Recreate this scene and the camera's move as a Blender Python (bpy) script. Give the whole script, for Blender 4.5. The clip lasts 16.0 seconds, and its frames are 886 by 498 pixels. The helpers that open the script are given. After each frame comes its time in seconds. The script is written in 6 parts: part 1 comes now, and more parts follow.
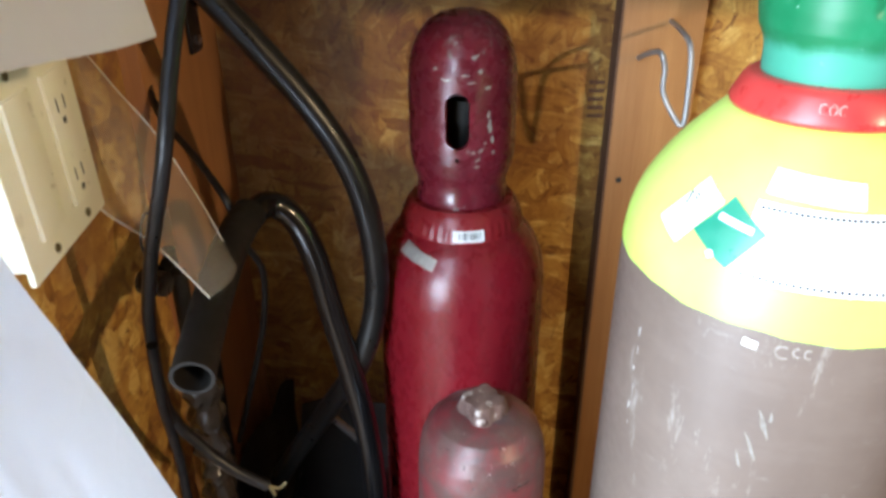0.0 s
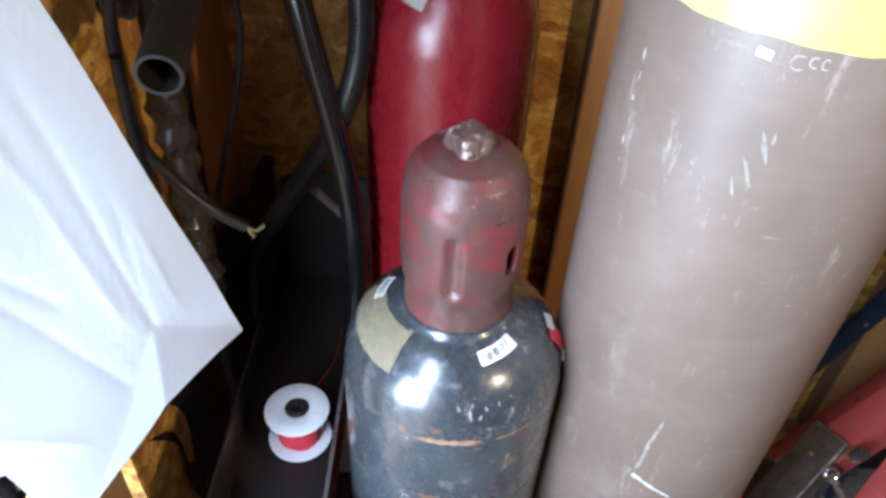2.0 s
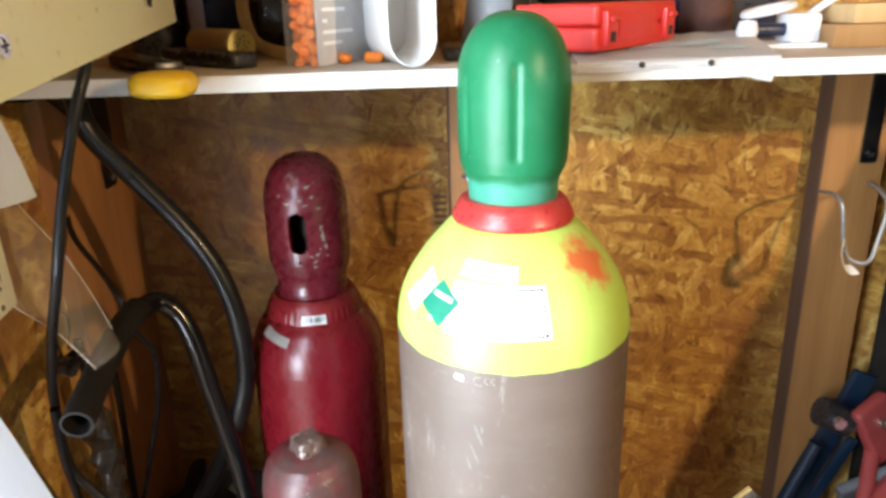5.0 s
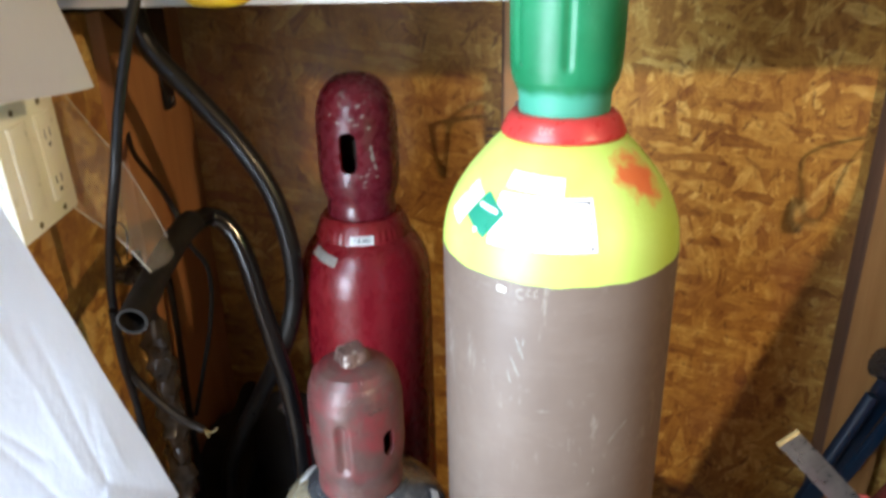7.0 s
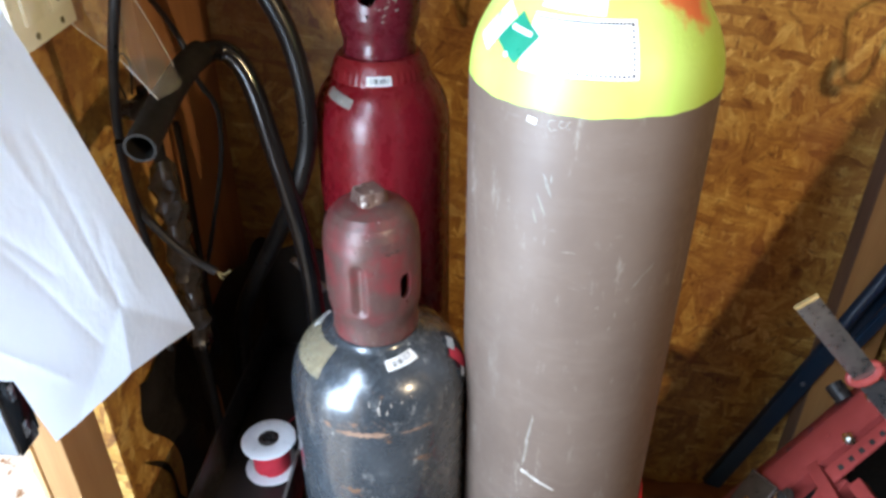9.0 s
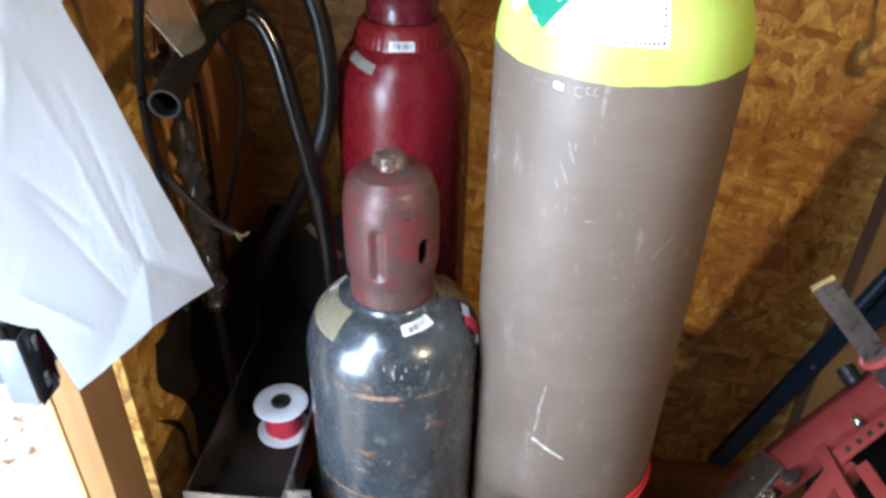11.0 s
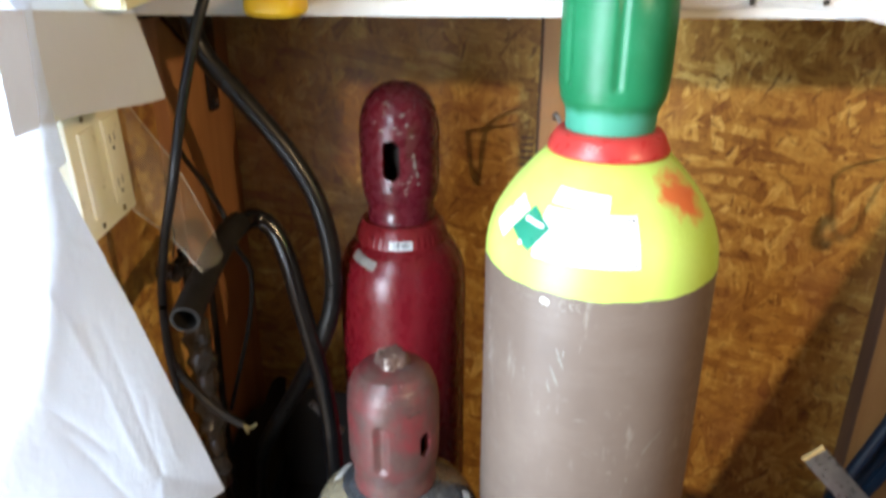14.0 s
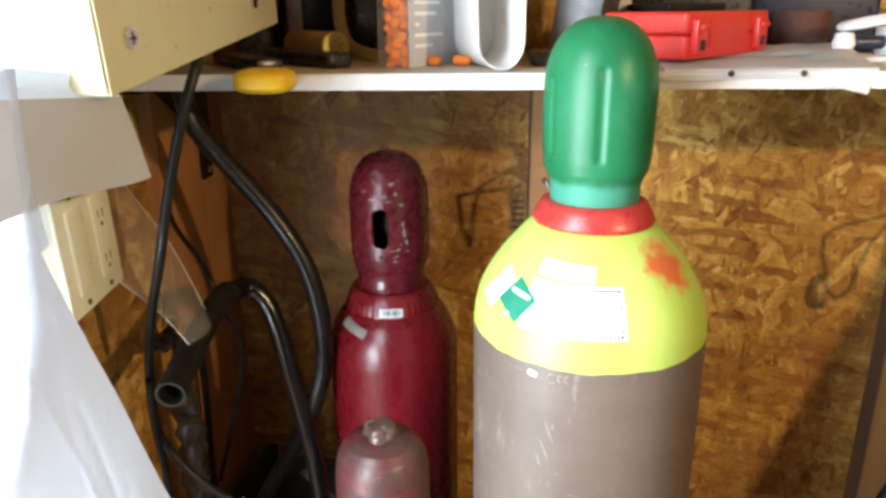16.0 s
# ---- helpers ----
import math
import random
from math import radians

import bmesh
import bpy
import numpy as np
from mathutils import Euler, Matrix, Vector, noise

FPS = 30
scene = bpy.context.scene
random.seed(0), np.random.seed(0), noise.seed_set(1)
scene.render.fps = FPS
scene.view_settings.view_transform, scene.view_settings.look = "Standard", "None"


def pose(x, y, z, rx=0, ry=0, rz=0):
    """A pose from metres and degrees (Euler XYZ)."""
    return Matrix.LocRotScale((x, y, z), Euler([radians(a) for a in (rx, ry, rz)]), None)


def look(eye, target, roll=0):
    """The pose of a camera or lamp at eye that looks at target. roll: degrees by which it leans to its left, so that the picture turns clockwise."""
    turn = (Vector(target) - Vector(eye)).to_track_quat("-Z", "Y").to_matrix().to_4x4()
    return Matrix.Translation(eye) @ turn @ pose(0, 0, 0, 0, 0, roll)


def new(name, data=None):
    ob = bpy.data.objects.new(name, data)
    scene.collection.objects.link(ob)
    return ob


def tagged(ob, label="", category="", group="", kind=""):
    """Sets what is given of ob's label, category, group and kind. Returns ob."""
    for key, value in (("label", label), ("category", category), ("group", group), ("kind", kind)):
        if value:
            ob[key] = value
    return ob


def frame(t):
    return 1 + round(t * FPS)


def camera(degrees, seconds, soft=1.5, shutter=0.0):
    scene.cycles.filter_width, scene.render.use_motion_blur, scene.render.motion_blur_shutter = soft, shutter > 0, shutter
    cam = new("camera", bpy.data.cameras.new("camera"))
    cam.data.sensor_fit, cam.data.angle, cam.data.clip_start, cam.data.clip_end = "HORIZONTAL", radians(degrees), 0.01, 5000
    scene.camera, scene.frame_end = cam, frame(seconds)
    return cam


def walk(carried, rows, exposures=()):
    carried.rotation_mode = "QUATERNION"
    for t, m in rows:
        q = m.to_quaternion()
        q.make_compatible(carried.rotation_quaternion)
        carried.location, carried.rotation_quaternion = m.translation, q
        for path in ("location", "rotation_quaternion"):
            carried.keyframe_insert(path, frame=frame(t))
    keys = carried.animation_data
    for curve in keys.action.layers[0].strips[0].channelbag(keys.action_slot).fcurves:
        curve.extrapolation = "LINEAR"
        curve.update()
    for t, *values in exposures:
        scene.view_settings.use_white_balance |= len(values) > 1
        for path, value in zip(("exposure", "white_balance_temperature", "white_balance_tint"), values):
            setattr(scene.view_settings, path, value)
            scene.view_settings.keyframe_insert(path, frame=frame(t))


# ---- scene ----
cam = camera(63.16, 16.0, soft=3.1, shutter=0.5)
PATH = [
    (0, (-0.1181, -0.9915, 1.4000), (-0.1312, -0.1043, 0.9389), -0.22),
    (0.5, (-0.1170, -0.9939, 1.3697), (-0.1279, -0.1317, 0.8633), 0.63),
    (1, (-0.1218, -1.0050, 1.3274), (-0.1271, -0.2045, 0.7282), 2.43),
    (1.5, (-0.1205, -1.0063, 1.3187), (-0.1086, -0.2450, 0.6703), 3.16),
    (2, (-0.1198, -1.0089, 1.3196), (-0.1027, -0.2494, 0.6693), 3.47),
    (2.5, (-0.1217, -1.0116, 1.3288), (-0.1008, -0.2373, 0.6964), 3.13),
    (3, (-0.1241, -1.0117, 1.3645), (-0.0942, -0.1852, 0.8025), 1.97),
    (3.5, (-0.0852, -1.0280, 1.4060), (-0.0508, -0.1582, 0.9139), -0.68),
    (4, (-0.0198, -1.1082, 1.4612), (0.0547, -0.1878, 1.0773), 0.12),
    (4.2, (0.0091, -1.1449, 1.4707), (0.0867, -0.2179, 1.1038), -0.92),
    (6.3, (0.0367, -1.2127, 1.4565), (0.0093, -0.2637, 1.1424), -0.60),
    (6.5, (0.0378, -1.2144, 1.4533), (0.0069, -0.2717, 1.1210), -0.92),
    (7, (0.0355, -1.2076, 1.4264), (-0.0074, -0.2842, 1.0450), -1.33),
    (7.5, (0.0249, -1.2035, 1.4036), (-0.0278, -0.3098, 0.9580), 0.01),
    (8, (0.0237, -1.1959, 1.3964), (-0.0343, -0.3182, 0.9208), -0.32),
    (8.5, (0.0249, -1.1956, 1.3783), (-0.0327, -0.3353, 0.8718), -0.16),
    (8.7, (0.0217, -1.1966, 1.3743), (-0.0274, -0.3405, 0.8597), -0.01),
    (10.8, (0.0119, -1.2085, 1.3575), (-0.0471, -0.3663, 0.8214), 0.69),
    (11, (0.0080, -1.2066, 1.3602), (-0.0505, -0.3716, 0.8131), 1.35),
    (11.5, (0.0106, -1.2038, 1.3588), (-0.0513, -0.3773, 0.7994), 1.03),
    (12, (0.0080, -1.2084, 1.3535), (-0.0596, -0.3866, 0.7877), 1.34),
    (12.5, (0.0055, -1.2104, 1.3356), (-0.0576, -0.4121, 0.7368), 1.95),
    (13, (0.0038, -1.2118, 1.3343), (-0.0481, -0.4244, 0.7201), 2.00),
    (13.5, (0.0030, -1.2127, 1.4025), (-0.0522, -0.3589, 0.8846), 0.11),
    (14, (0.0073, -1.2231, 1.4455), (-0.0551, -0.3020, 1.0611), -0.01),
    (14.5, (0.0139, -1.2229, 1.4584), (-0.0482, -0.2780, 1.1368), 0.06),
    (15, (0.0191, -1.2200, 1.4630), (-0.0433, -0.2698, 1.1576), -0.30),
    (15.5, (0.0209, -1.2182, 1.4631), (-0.0435, -0.2693, 1.1542), -0.53),
    (16, (0.0200, -1.2159, 1.4623), (-0.0443, -0.2694, 1.1459), -0.62),
]
LIGHT = [(0.0, 0.72, 6300, 15), (1.0, 0.76, 6060, 15), (2.0, 0.76, 6010, 15), (3.5, 0.73, 6300, 15), (4.2, 0.81, 6750, 15), (6.3, 0.66, 6600, 15),
         (8.0, 0.58, 6310, 15), (10.8, 0.57, 6170, 14), (13.0, 0.56, 6150, 13), (14.5, 0.56, 6870, 15), (16.0, 0.56, 6970, 15)]
walk(cam, [(t, look(eye, target, roll)) for t, eye, target, roll in PATH], LIGHT)


# ---- world, sun, lamps ----
SUN_EL, SUN_AZ = radians(52), radians(-9)
world = bpy.data.worlds.new("world")
scene.world = world
world.use_nodes = True
wn = world.node_tree
sky = wn.nodes.new("ShaderNodeTexSky")
sky.sky_type, sky.sun_disc = "NISHITA", False
sky.sun_elevation, sky.sun_rotation = SUN_EL, SUN_AZ
wn.links.new(sky.outputs[0], wn.nodes["Background"].inputs[0])
wn.nodes["Background"].inputs[1].default_value = 0.08


def lamp(name, kind, energy, colour, m, **more):
    data = bpy.data.lights.new(name, kind)
    data.energy, data.color = energy, colour
    for key, value in more.items():
        if key == "angle":
            data.angle = value
        elif key == "size":
            data.size = value
        elif key == "size_y":
            data.shape, data.size_y = "RECTANGLE", value
        elif key == "soft":
            data.shadow_soft_size = value
    ob = new(name, data)
    ob.matrix_world = m
    return ob


sun_from = Vector((math.cos(SUN_EL) * math.sin(SUN_AZ), math.cos(SUN_EL) * math.cos(SUN_AZ), math.sin(SUN_EL)))
lamp("sun", "SUN", 4.0, (1.0, 0.95, 0.86), look(sun_from * 10, (0, 0, 0)), angle=radians(0.5))
# daylight of the open doorway in the left wall
lamp("door_daylight", "AREA", 55.0, (0.68, 0.85, 1.0), look((-0.545, -1.32, 1.34), (0.45, -1.34, 1.20)), size=0.64, size_y=1.3)
# warm work lamp further along the wall
lamp("work_lamp", "POINT", 66.0, (1.0, 0.745, 0.43), look((1.44, -1.90, 1.91), (0, 0, 0)), soft=0.04)


# ---- materials ----
class Nodes:
    """Short hand for building a node material."""

    def __init__(self, name):
        self.m = bpy.data.materials.new(name)
        self.m.use_nodes = True
        self.t = self.m.node_tree
        self.bsdf = self.t.nodes["Principled BSDF"]
        self.co = self.t.nodes.new("ShaderNodeTexCoord").outputs["Object"]

    def put(self, kind, **inputs):
        n = self.t.nodes.new(kind)
        for key, value in inputs.items():
            self.set(n, key.replace("_", " "), value)
        return n

    def set(self, n, key, value):
        socket = n.inputs[int(key[1:])] if key[0] == "i" and key[1:].isdigit() else n.inputs[key]
        if isinstance(value, bpy.types.NodeSocket):
            self.t.links.new(value, socket)
        else:
            socket.default_value = value

    def at(self, scale=(1, 1, 1), turn=(0, 0, 0)):
        return self.put("ShaderNodeMapping", Vector=self.co, Scale=scale, Rotation=turn).outputs[0]

    def noise(self, scale, detail=4, where=None, rough=0.55):
        return self.put("ShaderNodeTexNoise", Vector=where or self.co, Scale=scale, Detail=detail, Roughness=rough).outputs["Fac"]

    def ramp(self, fac, *stops):
        n = self.put("ShaderNodeValToRGB", Fac=fac)
        while len(n.color_ramp.elements) < len(stops):
            n.color_ramp.elements.new(0.5)
        for e, (p, c) in zip(n.color_ramp.elements, stops):
            e.position, e.color = p, (*c, 1) if len(c) == 3 else c
        return n.outputs[0]

    def grey(self, fac, a, b, low=0.0, high=1.0):
        return self.put("ShaderNodeMapRange", Value=fac, i1=a, i2=b, i3=low, i4=high).outputs[0]

    def mix(self, fac, a, b):
        n = self.t.nodes.new("ShaderNodeMix")
        n.data_type = "RGBA"
        for socket, value in ((n.inputs[0], fac), (n.inputs[6], a), (n.inputs[7], b)):
            if isinstance(value, bpy.types.NodeSocket):
                self.t.links.new(value, socket)
            else:
                socket.default_value = value if not isinstance(value, tuple) else (*value, 1)[:4]
        return n.outputs[2]

    def math(self, op, a, b):
        n = self.t.nodes.new("ShaderNodeMath")
        n.operation = op
        for socket, value in zip(n.inputs, (a, b)):
            if isinstance(value, bpy.types.NodeSocket):
                self.t.links.new(value, socket)
            else:
                socket.default_value = value
        return n.outputs[0]

    def bump(self, height, strength=0.2, distance=0.002):
        self.set(self.bsdf, "Normal", self.put("ShaderNodeBump", Height=height, Strength=strength, Distance=distance).outputs[0])

    def end(self, colour, rough=0.5, metal=0.0, **more):
        if isinstance(colour, tuple):
            colour = (*colour, 1)
        self.set(self.bsdf, "Base Color", colour)
        self.set(self.bsdf, "Roughness", rough)
        self.set(self.bsdf, "Metallic", metal)
        for key, value in more.items():
            self.set(self.bsdf, key.replace("_", " "), value)
        return self.m


def surf(name, a, b, scale=6, rough=0.5, metal=0.0, spread=0.12, fine=90, bump=0.1, stretch=(1, 1, 1), chips=None, **more):
    """Two shades mixed by large and fine noise; chips: colour, noise scale, threshold, stretch."""
    n = Nodes(name)
    where = n.at(stretch)
    big, small = n.noise(scale, 4, where), n.noise(fine, 3, where)
    both = n.math("ADD", n.math("MULTIPLY", big, 0.7), n.math("MULTIPLY", small, 0.3))
    colour = n.mix(n.grey(both, 0.36, 0.64), a, b)
    r = n.grey(small, 0.3, 0.7, max(0.02, rough - spread), min(1, rough + spread))
    if chips:
        shade, cs, limit, cst = chips
        mask = n.grey(n.math("ADD", n.math("MULTIPLY", n.noise(cs, 5, n.at(cst), 0.7), 0.75), n.math("MULTIPLY", big, 0.25)), limit, limit + 0.02)
        colour = n.mix(mask, colour, shade)
    n.bump(both, bump)
    return n.end(colour, r, metal, **more)


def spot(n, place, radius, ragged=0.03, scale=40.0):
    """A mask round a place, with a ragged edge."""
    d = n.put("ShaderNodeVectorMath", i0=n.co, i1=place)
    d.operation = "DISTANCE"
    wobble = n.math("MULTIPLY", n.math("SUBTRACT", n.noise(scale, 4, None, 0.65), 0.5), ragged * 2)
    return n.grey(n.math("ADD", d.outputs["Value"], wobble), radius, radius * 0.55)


def osb_material():
    n = Nodes("oriented_strand_board")
    bend = n.put("ShaderNodeTexNoise", Vector=n.co, Scale=30.0, Detail=3.0).outputs["Color"]
    base = n.t.nodes.new("ShaderNodeVectorMath")
    base.operation = "MULTIPLY_ADD"
    n.t.links.new(bend, base.inputs[0])
    base.inputs[1].default_value = (0.014, 0.014, 0.014)
    n.t.links.new(n.co, base.inputs[2])
    tone, edge = None, None
    layers = ((0.25, (16, 40, 58)), (-0.75, (18, 40, 50)), (1.45, (15, 40, 66)), (-1.2, (17, 40, 55)), (0.8, (19, 40, 60)), (1.75, (16, 40, 52)), (-0.2, (15, 40, 64)))
    for k, (turn, size) in enumerate(layers):
        spun = n.put("ShaderNodeMapping", Vector=base.outputs[0], Rotation=(0.0, turn, 0.0), Location=(k * 3.13, k * 1.71, k * 0.77)).outputs[0]
        where = n.put("ShaderNodeMapping", Vector=spun, Scale=size).outputs[0]
        v = n.put("ShaderNodeTexVoronoi", Vector=where, Scale=1.0, Randomness=1.0)
        parts = n.put("ShaderNodeSeparateColor", Color=v.outputs["Color"]).outputs
        fibre = n.noise(1.0, 4, n.put("ShaderNodeMapping", Vector=spun, Scale=(22, 60, 300)).outputs[0], 0.7)
        t = n.math("ADD", n.math("MULTIPLY", parts[0], 0.34), n.math("MULTIPLY", fibre, 0.56))
        e = v.outputs["Distance"]
        if tone is None:
            tone, edge = t, e
        else:
            m = n.grey(n.math("ADD", parts[1], n.math("MULTIPLY", n.math("SUBTRACT", fibre, 0.5), 0.5)), 0.58, 0.74)
            tone = n.math("ADD", n.math("MULTIPLY", t, m), n.math("MULTIPLY", tone, n.math("SUBTRACT", 1.0, m)))
            edge = n.math("ADD", n.math("MULTIPLY", e, m), n.math("MULTIPLY", edge, n.math("SUBTRACT", 1.0, m)))
    blotch = n.noise(7.0, 5, None, 0.7)
    mottle = n.noise(42.0, 4, None, 0.7)
    tone = n.math("ADD", tone, n.math("ADD", n.math("MULTIPLY", n.math("SUBTRACT", blotch, 0.5), 0.55), n.math("MULTIPLY", n.math("SUBTRACT", mottle, 0.5), 0.45)))
    colour = n.ramp(tone, (0.18, (0.20, 0.074, 0.018)), (0.36, (0.38, 0.180, 0.037)), (0.52, (0.54, 0.300, 0.062)), (0.72, (0.78, 0.55, 0.18)))
    # resin-dark flecks and small knots, each set at a slant of its own
    for k, (turn, scale, low) in enumerate(((0.9, 48, 0.625), (-0.5, 40, 0.635), (1.6, 56, 0.635))):
        tilt = n.put("ShaderNodeMapping", Vector=n.put("ShaderNodeMapping", Vector=base.outputs[0], Rotation=(0.0, turn, 0), Location=(k * 2.3, 0, k * 1.9)).outputs[0], Scale=(0.5, 1, 1.7)).outputs[0]
        dark = n.grey(n.noise(scale, 3, tilt, 0.55), low, low + 0.10)
        colour = n.mix(n.math("MULTIPLY", dark, 0.75), colour, (0.13, 0.040, 0.012))
    # old water stain, reddish and broad
    stain = n.grey(n.noise(4.2, 5, n.at((1.0, 1.0, 0.7)), 0.65), 0.53, 0.66, 0.0, 0.55)
    colour = n.mix(stain, colour, (0.26, 0.10, 0.042))
    # cylinders' shadow on the corner, painted in as a faint reddish darkening
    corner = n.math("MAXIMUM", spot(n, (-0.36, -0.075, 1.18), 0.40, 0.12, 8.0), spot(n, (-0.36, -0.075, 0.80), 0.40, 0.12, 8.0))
    corner_shade = n.math("MULTIPLY", corner, n.grey(n.noise(24, 5, n.at((1, 1, 0.55)), 0.7), 0.36, 0.56, 0.0, 0.32))
    colour = n.mix(corner_shade, colour, (0.125, 0.050, 0.034))
    n.bump(n.math("ADD", tone, n.math("MULTIPLY", edge, -0.3)), 0.3, 0.002)
    return n.end(colour, n.grey(tone, 0.2, 0.9, 0.42, 0.62))


def wood_material(name, dark, light, turn=(0, 0, 0), rough=0.55):
    """Sawn timber, grain along z before the turn."""
    n = Nodes(name)
    where = n.at((1, 1, 0.05), turn)
    rings = n.noise(34, 4, where, 0.6)
    fibre = n.noise(420, 2, where)
    colour = n.ramp(n.math("ADD", n.math("MULTIPLY", rings, 0.75), n.math("MULTIPLY", fibre, 0.25)), (0.3, dark), (0.7, light))
    knots = n.grey(n.noise(7, 1, n.at((1, 1, 0.45), turn)), 0.70, 0.76)
    colour = n.mix(n.math("MULTIPLY", knots, 0.6), colour, (0.16, 0.06, 0.02))
    stain = n.grey(n.noise(3.5, 4), 0.45, 0.75, 0.0, 0.35)
    colour = n.mix(stain, colour, tuple(c * 0.55 for c in dark))
    n.bump(n.math("ADD", rings, fibre), 0.15, 0.001)
    return n.end(colour, rough)


def brown_paint():
    n = Nodes("brown_cylinder_paint")
    big, small = n.noise(7, 5, n.at((1, 1, 0.5)), 0.65), n.noise(120, 3)
    colour = n.mix(n.grey(big, 0.35, 0.65), (0.102, 0.073, 0.057), (0.132, 0.097, 0.076))
    # grime rubbed round the drum, pale scuffs and fine scratches at several slants
    band = n.grey(n.noise(26, 5, n.at((0.5, 0.5, 1.6)), 0.7), 0.48, 0.70)
    colour = n.mix(n.math("MULTIPLY", band, 0.30), colour, (0.165, 0.127, 0.103))
    worn = None
    for scale, stretch, turn, low, much in ((34, (1.6, 1.6, 0.42), (0.3, 0.2, 0), 0.60, 0.26), (60, (1.0, 1.0, 0.30), (-0.45, 0.3, 0), 0.615, 0.24), (44, (0.5, 0.5, 1.9), (0.1, -0.15, 0), 0.63, 0.16), (170, (1, 1, 1), (0, 0, 0), 0.69, 0.25)):
        mask = n.math("MULTIPLY", n.grey(n.noise(scale, 5, n.at(stretch, turn), 0.75), low, low + 0.11), much)
        worn = mask if worn is None else n.math("MAXIMUM", worn, mask)
    patchy = n.grey(n.noise(8, 3), 0.40, 0.62)
    colour = n.mix(n.math("MULTIPLY", worn, n.grey(patchy, 0.0, 1.0, 0.35, 1.0)), colour, (0.52, 0.50, 0.45))
    n.bump(n.math("ADD", big, n.math("MULTIPLY", small, 0.3)), 0.12, 0.002)
    return n.end(colour, n.grey(small, 0.3, 0.7, 0.42, 0.54), Specular_IOR_Level=0.45)


def yellow_paint():
    n = Nodes("yellow_shoulder_paint")
    big, small = n.noise(9, 4), n.noise(140, 3)
    colour = n.mix(n.grey(big, 0.35, 0.65), (0.41, 0.58, 0.090), (0.47, 0.63, 0.145))
    red = spot(n, (0.186, -0.597, 1.247), 0.034, 0.02, 70.0)
    colour = n.mix(n.math("MULTIPLY", red, 0.9), colour, (0.62, 0.09, 0.03))
    chip = n.grey(n.noise(150, 4, None, 0.7), 0.70, 0.735)
    colour = n.mix(n.math("MULTIPLY", chip, 0.5), colour, (0.20, 0.18, 0.09))
    stamp = n.math("MULTIPLY", n.noise(210, 2), spot(n, (0.190, -0.605, 1.232), 0.055, 0.01))
    n.bump(n.math("ADD", n.math("MULTIPLY", big, 0.5), n.math("ADD", n.math("MULTIPLY", small, 0.15), stamp)), 0.25, 0.002)
    return n.end(colour, n.grey(small, 0.3, 0.7, 0.36, 0.50))


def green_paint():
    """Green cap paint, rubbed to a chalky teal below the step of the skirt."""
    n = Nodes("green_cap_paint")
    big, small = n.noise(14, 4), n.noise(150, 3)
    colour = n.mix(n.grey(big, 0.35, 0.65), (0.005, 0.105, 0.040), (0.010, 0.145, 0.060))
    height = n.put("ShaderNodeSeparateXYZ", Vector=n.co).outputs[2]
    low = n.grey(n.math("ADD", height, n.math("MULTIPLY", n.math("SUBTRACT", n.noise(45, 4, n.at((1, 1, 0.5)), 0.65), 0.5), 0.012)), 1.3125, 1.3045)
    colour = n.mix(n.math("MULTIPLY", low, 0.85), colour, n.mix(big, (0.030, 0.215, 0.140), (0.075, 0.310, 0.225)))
    haze = n.grey(n.noise(38, 5, n.at((1, 1, 0.6)), 0.7), 0.50, 0.72, 0.0, 0.12)
    colour = n.mix(haze, colour, (0.10, 0.33, 0.22))
    chip = n.grey(n.noise(115, 4, None, 0.65), 0.70, 0.735)
    colour = n.mix(n.math("MULTIPLY", chip, 0.6), colour, (0.34, 0.55, 0.45))
    n.bump(n.math("ADD", n.math("MULTIPLY", big, 0.5), n.math("MULTIPLY", small, 0.2)), 0.10, 0.002)
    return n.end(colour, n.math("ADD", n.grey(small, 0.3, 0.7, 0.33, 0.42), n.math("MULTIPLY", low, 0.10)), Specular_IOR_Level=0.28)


def black_tank():
    n = Nodes("worn_black_cylinder_paint")
    big, small = n.noise(8, 5, n.at((1, 1, 0.6))), n.noise(110, 4)
    colour = n.mix(n.grey(big, 0.35, 0.65), (0.034, 0.042, 0.050), (0.105, 0.121, 0.138))
    rub = n.grey(n.noise(46, 6, n.at((1, 1, 0.55)), 0.75), 0.555, 0.66)
    colour = n.mix(n.math("MULTIPLY", rub, 0.45), colour, (0.30, 0.305, 0.30))
    rust = n.grey(n.noise(30, 5, n.at((0.8, 0.8, 1.6)), 0.7), 0.625, 0.67)
    colour = n.mix(n.math("MULTIPLY", rust, 0.8), colour, (0.25, 0.125, 0.06))
    nick = n.grey(n.math("ADD", n.math("MULTIPLY", n.noise(75, 6, n.at((1, 1, 0.7), (0.3, 0.2, 0)), 0.78), 0.7), n.math("MULTIPLY", n.noise(9, 3), 0.3)), 0.585, 0.625)
    colour = n.mix(n.math("MULTIPLY", nick, 0.75), colour, (0.46, 0.46, 0.44))
    n.bump(n.math("ADD", big, n.math("MULTIPLY", rub, 0.3)), 0.18, 0.002)
    return n.end(colour, n.math("ADD", n.grey(small, 0.3, 0.7, 0.20, 0.32), n.math("MULTIPLY", rust, 0.3)), 0.45, Coat_Weight=0.7, Coat_Roughness=0.14)


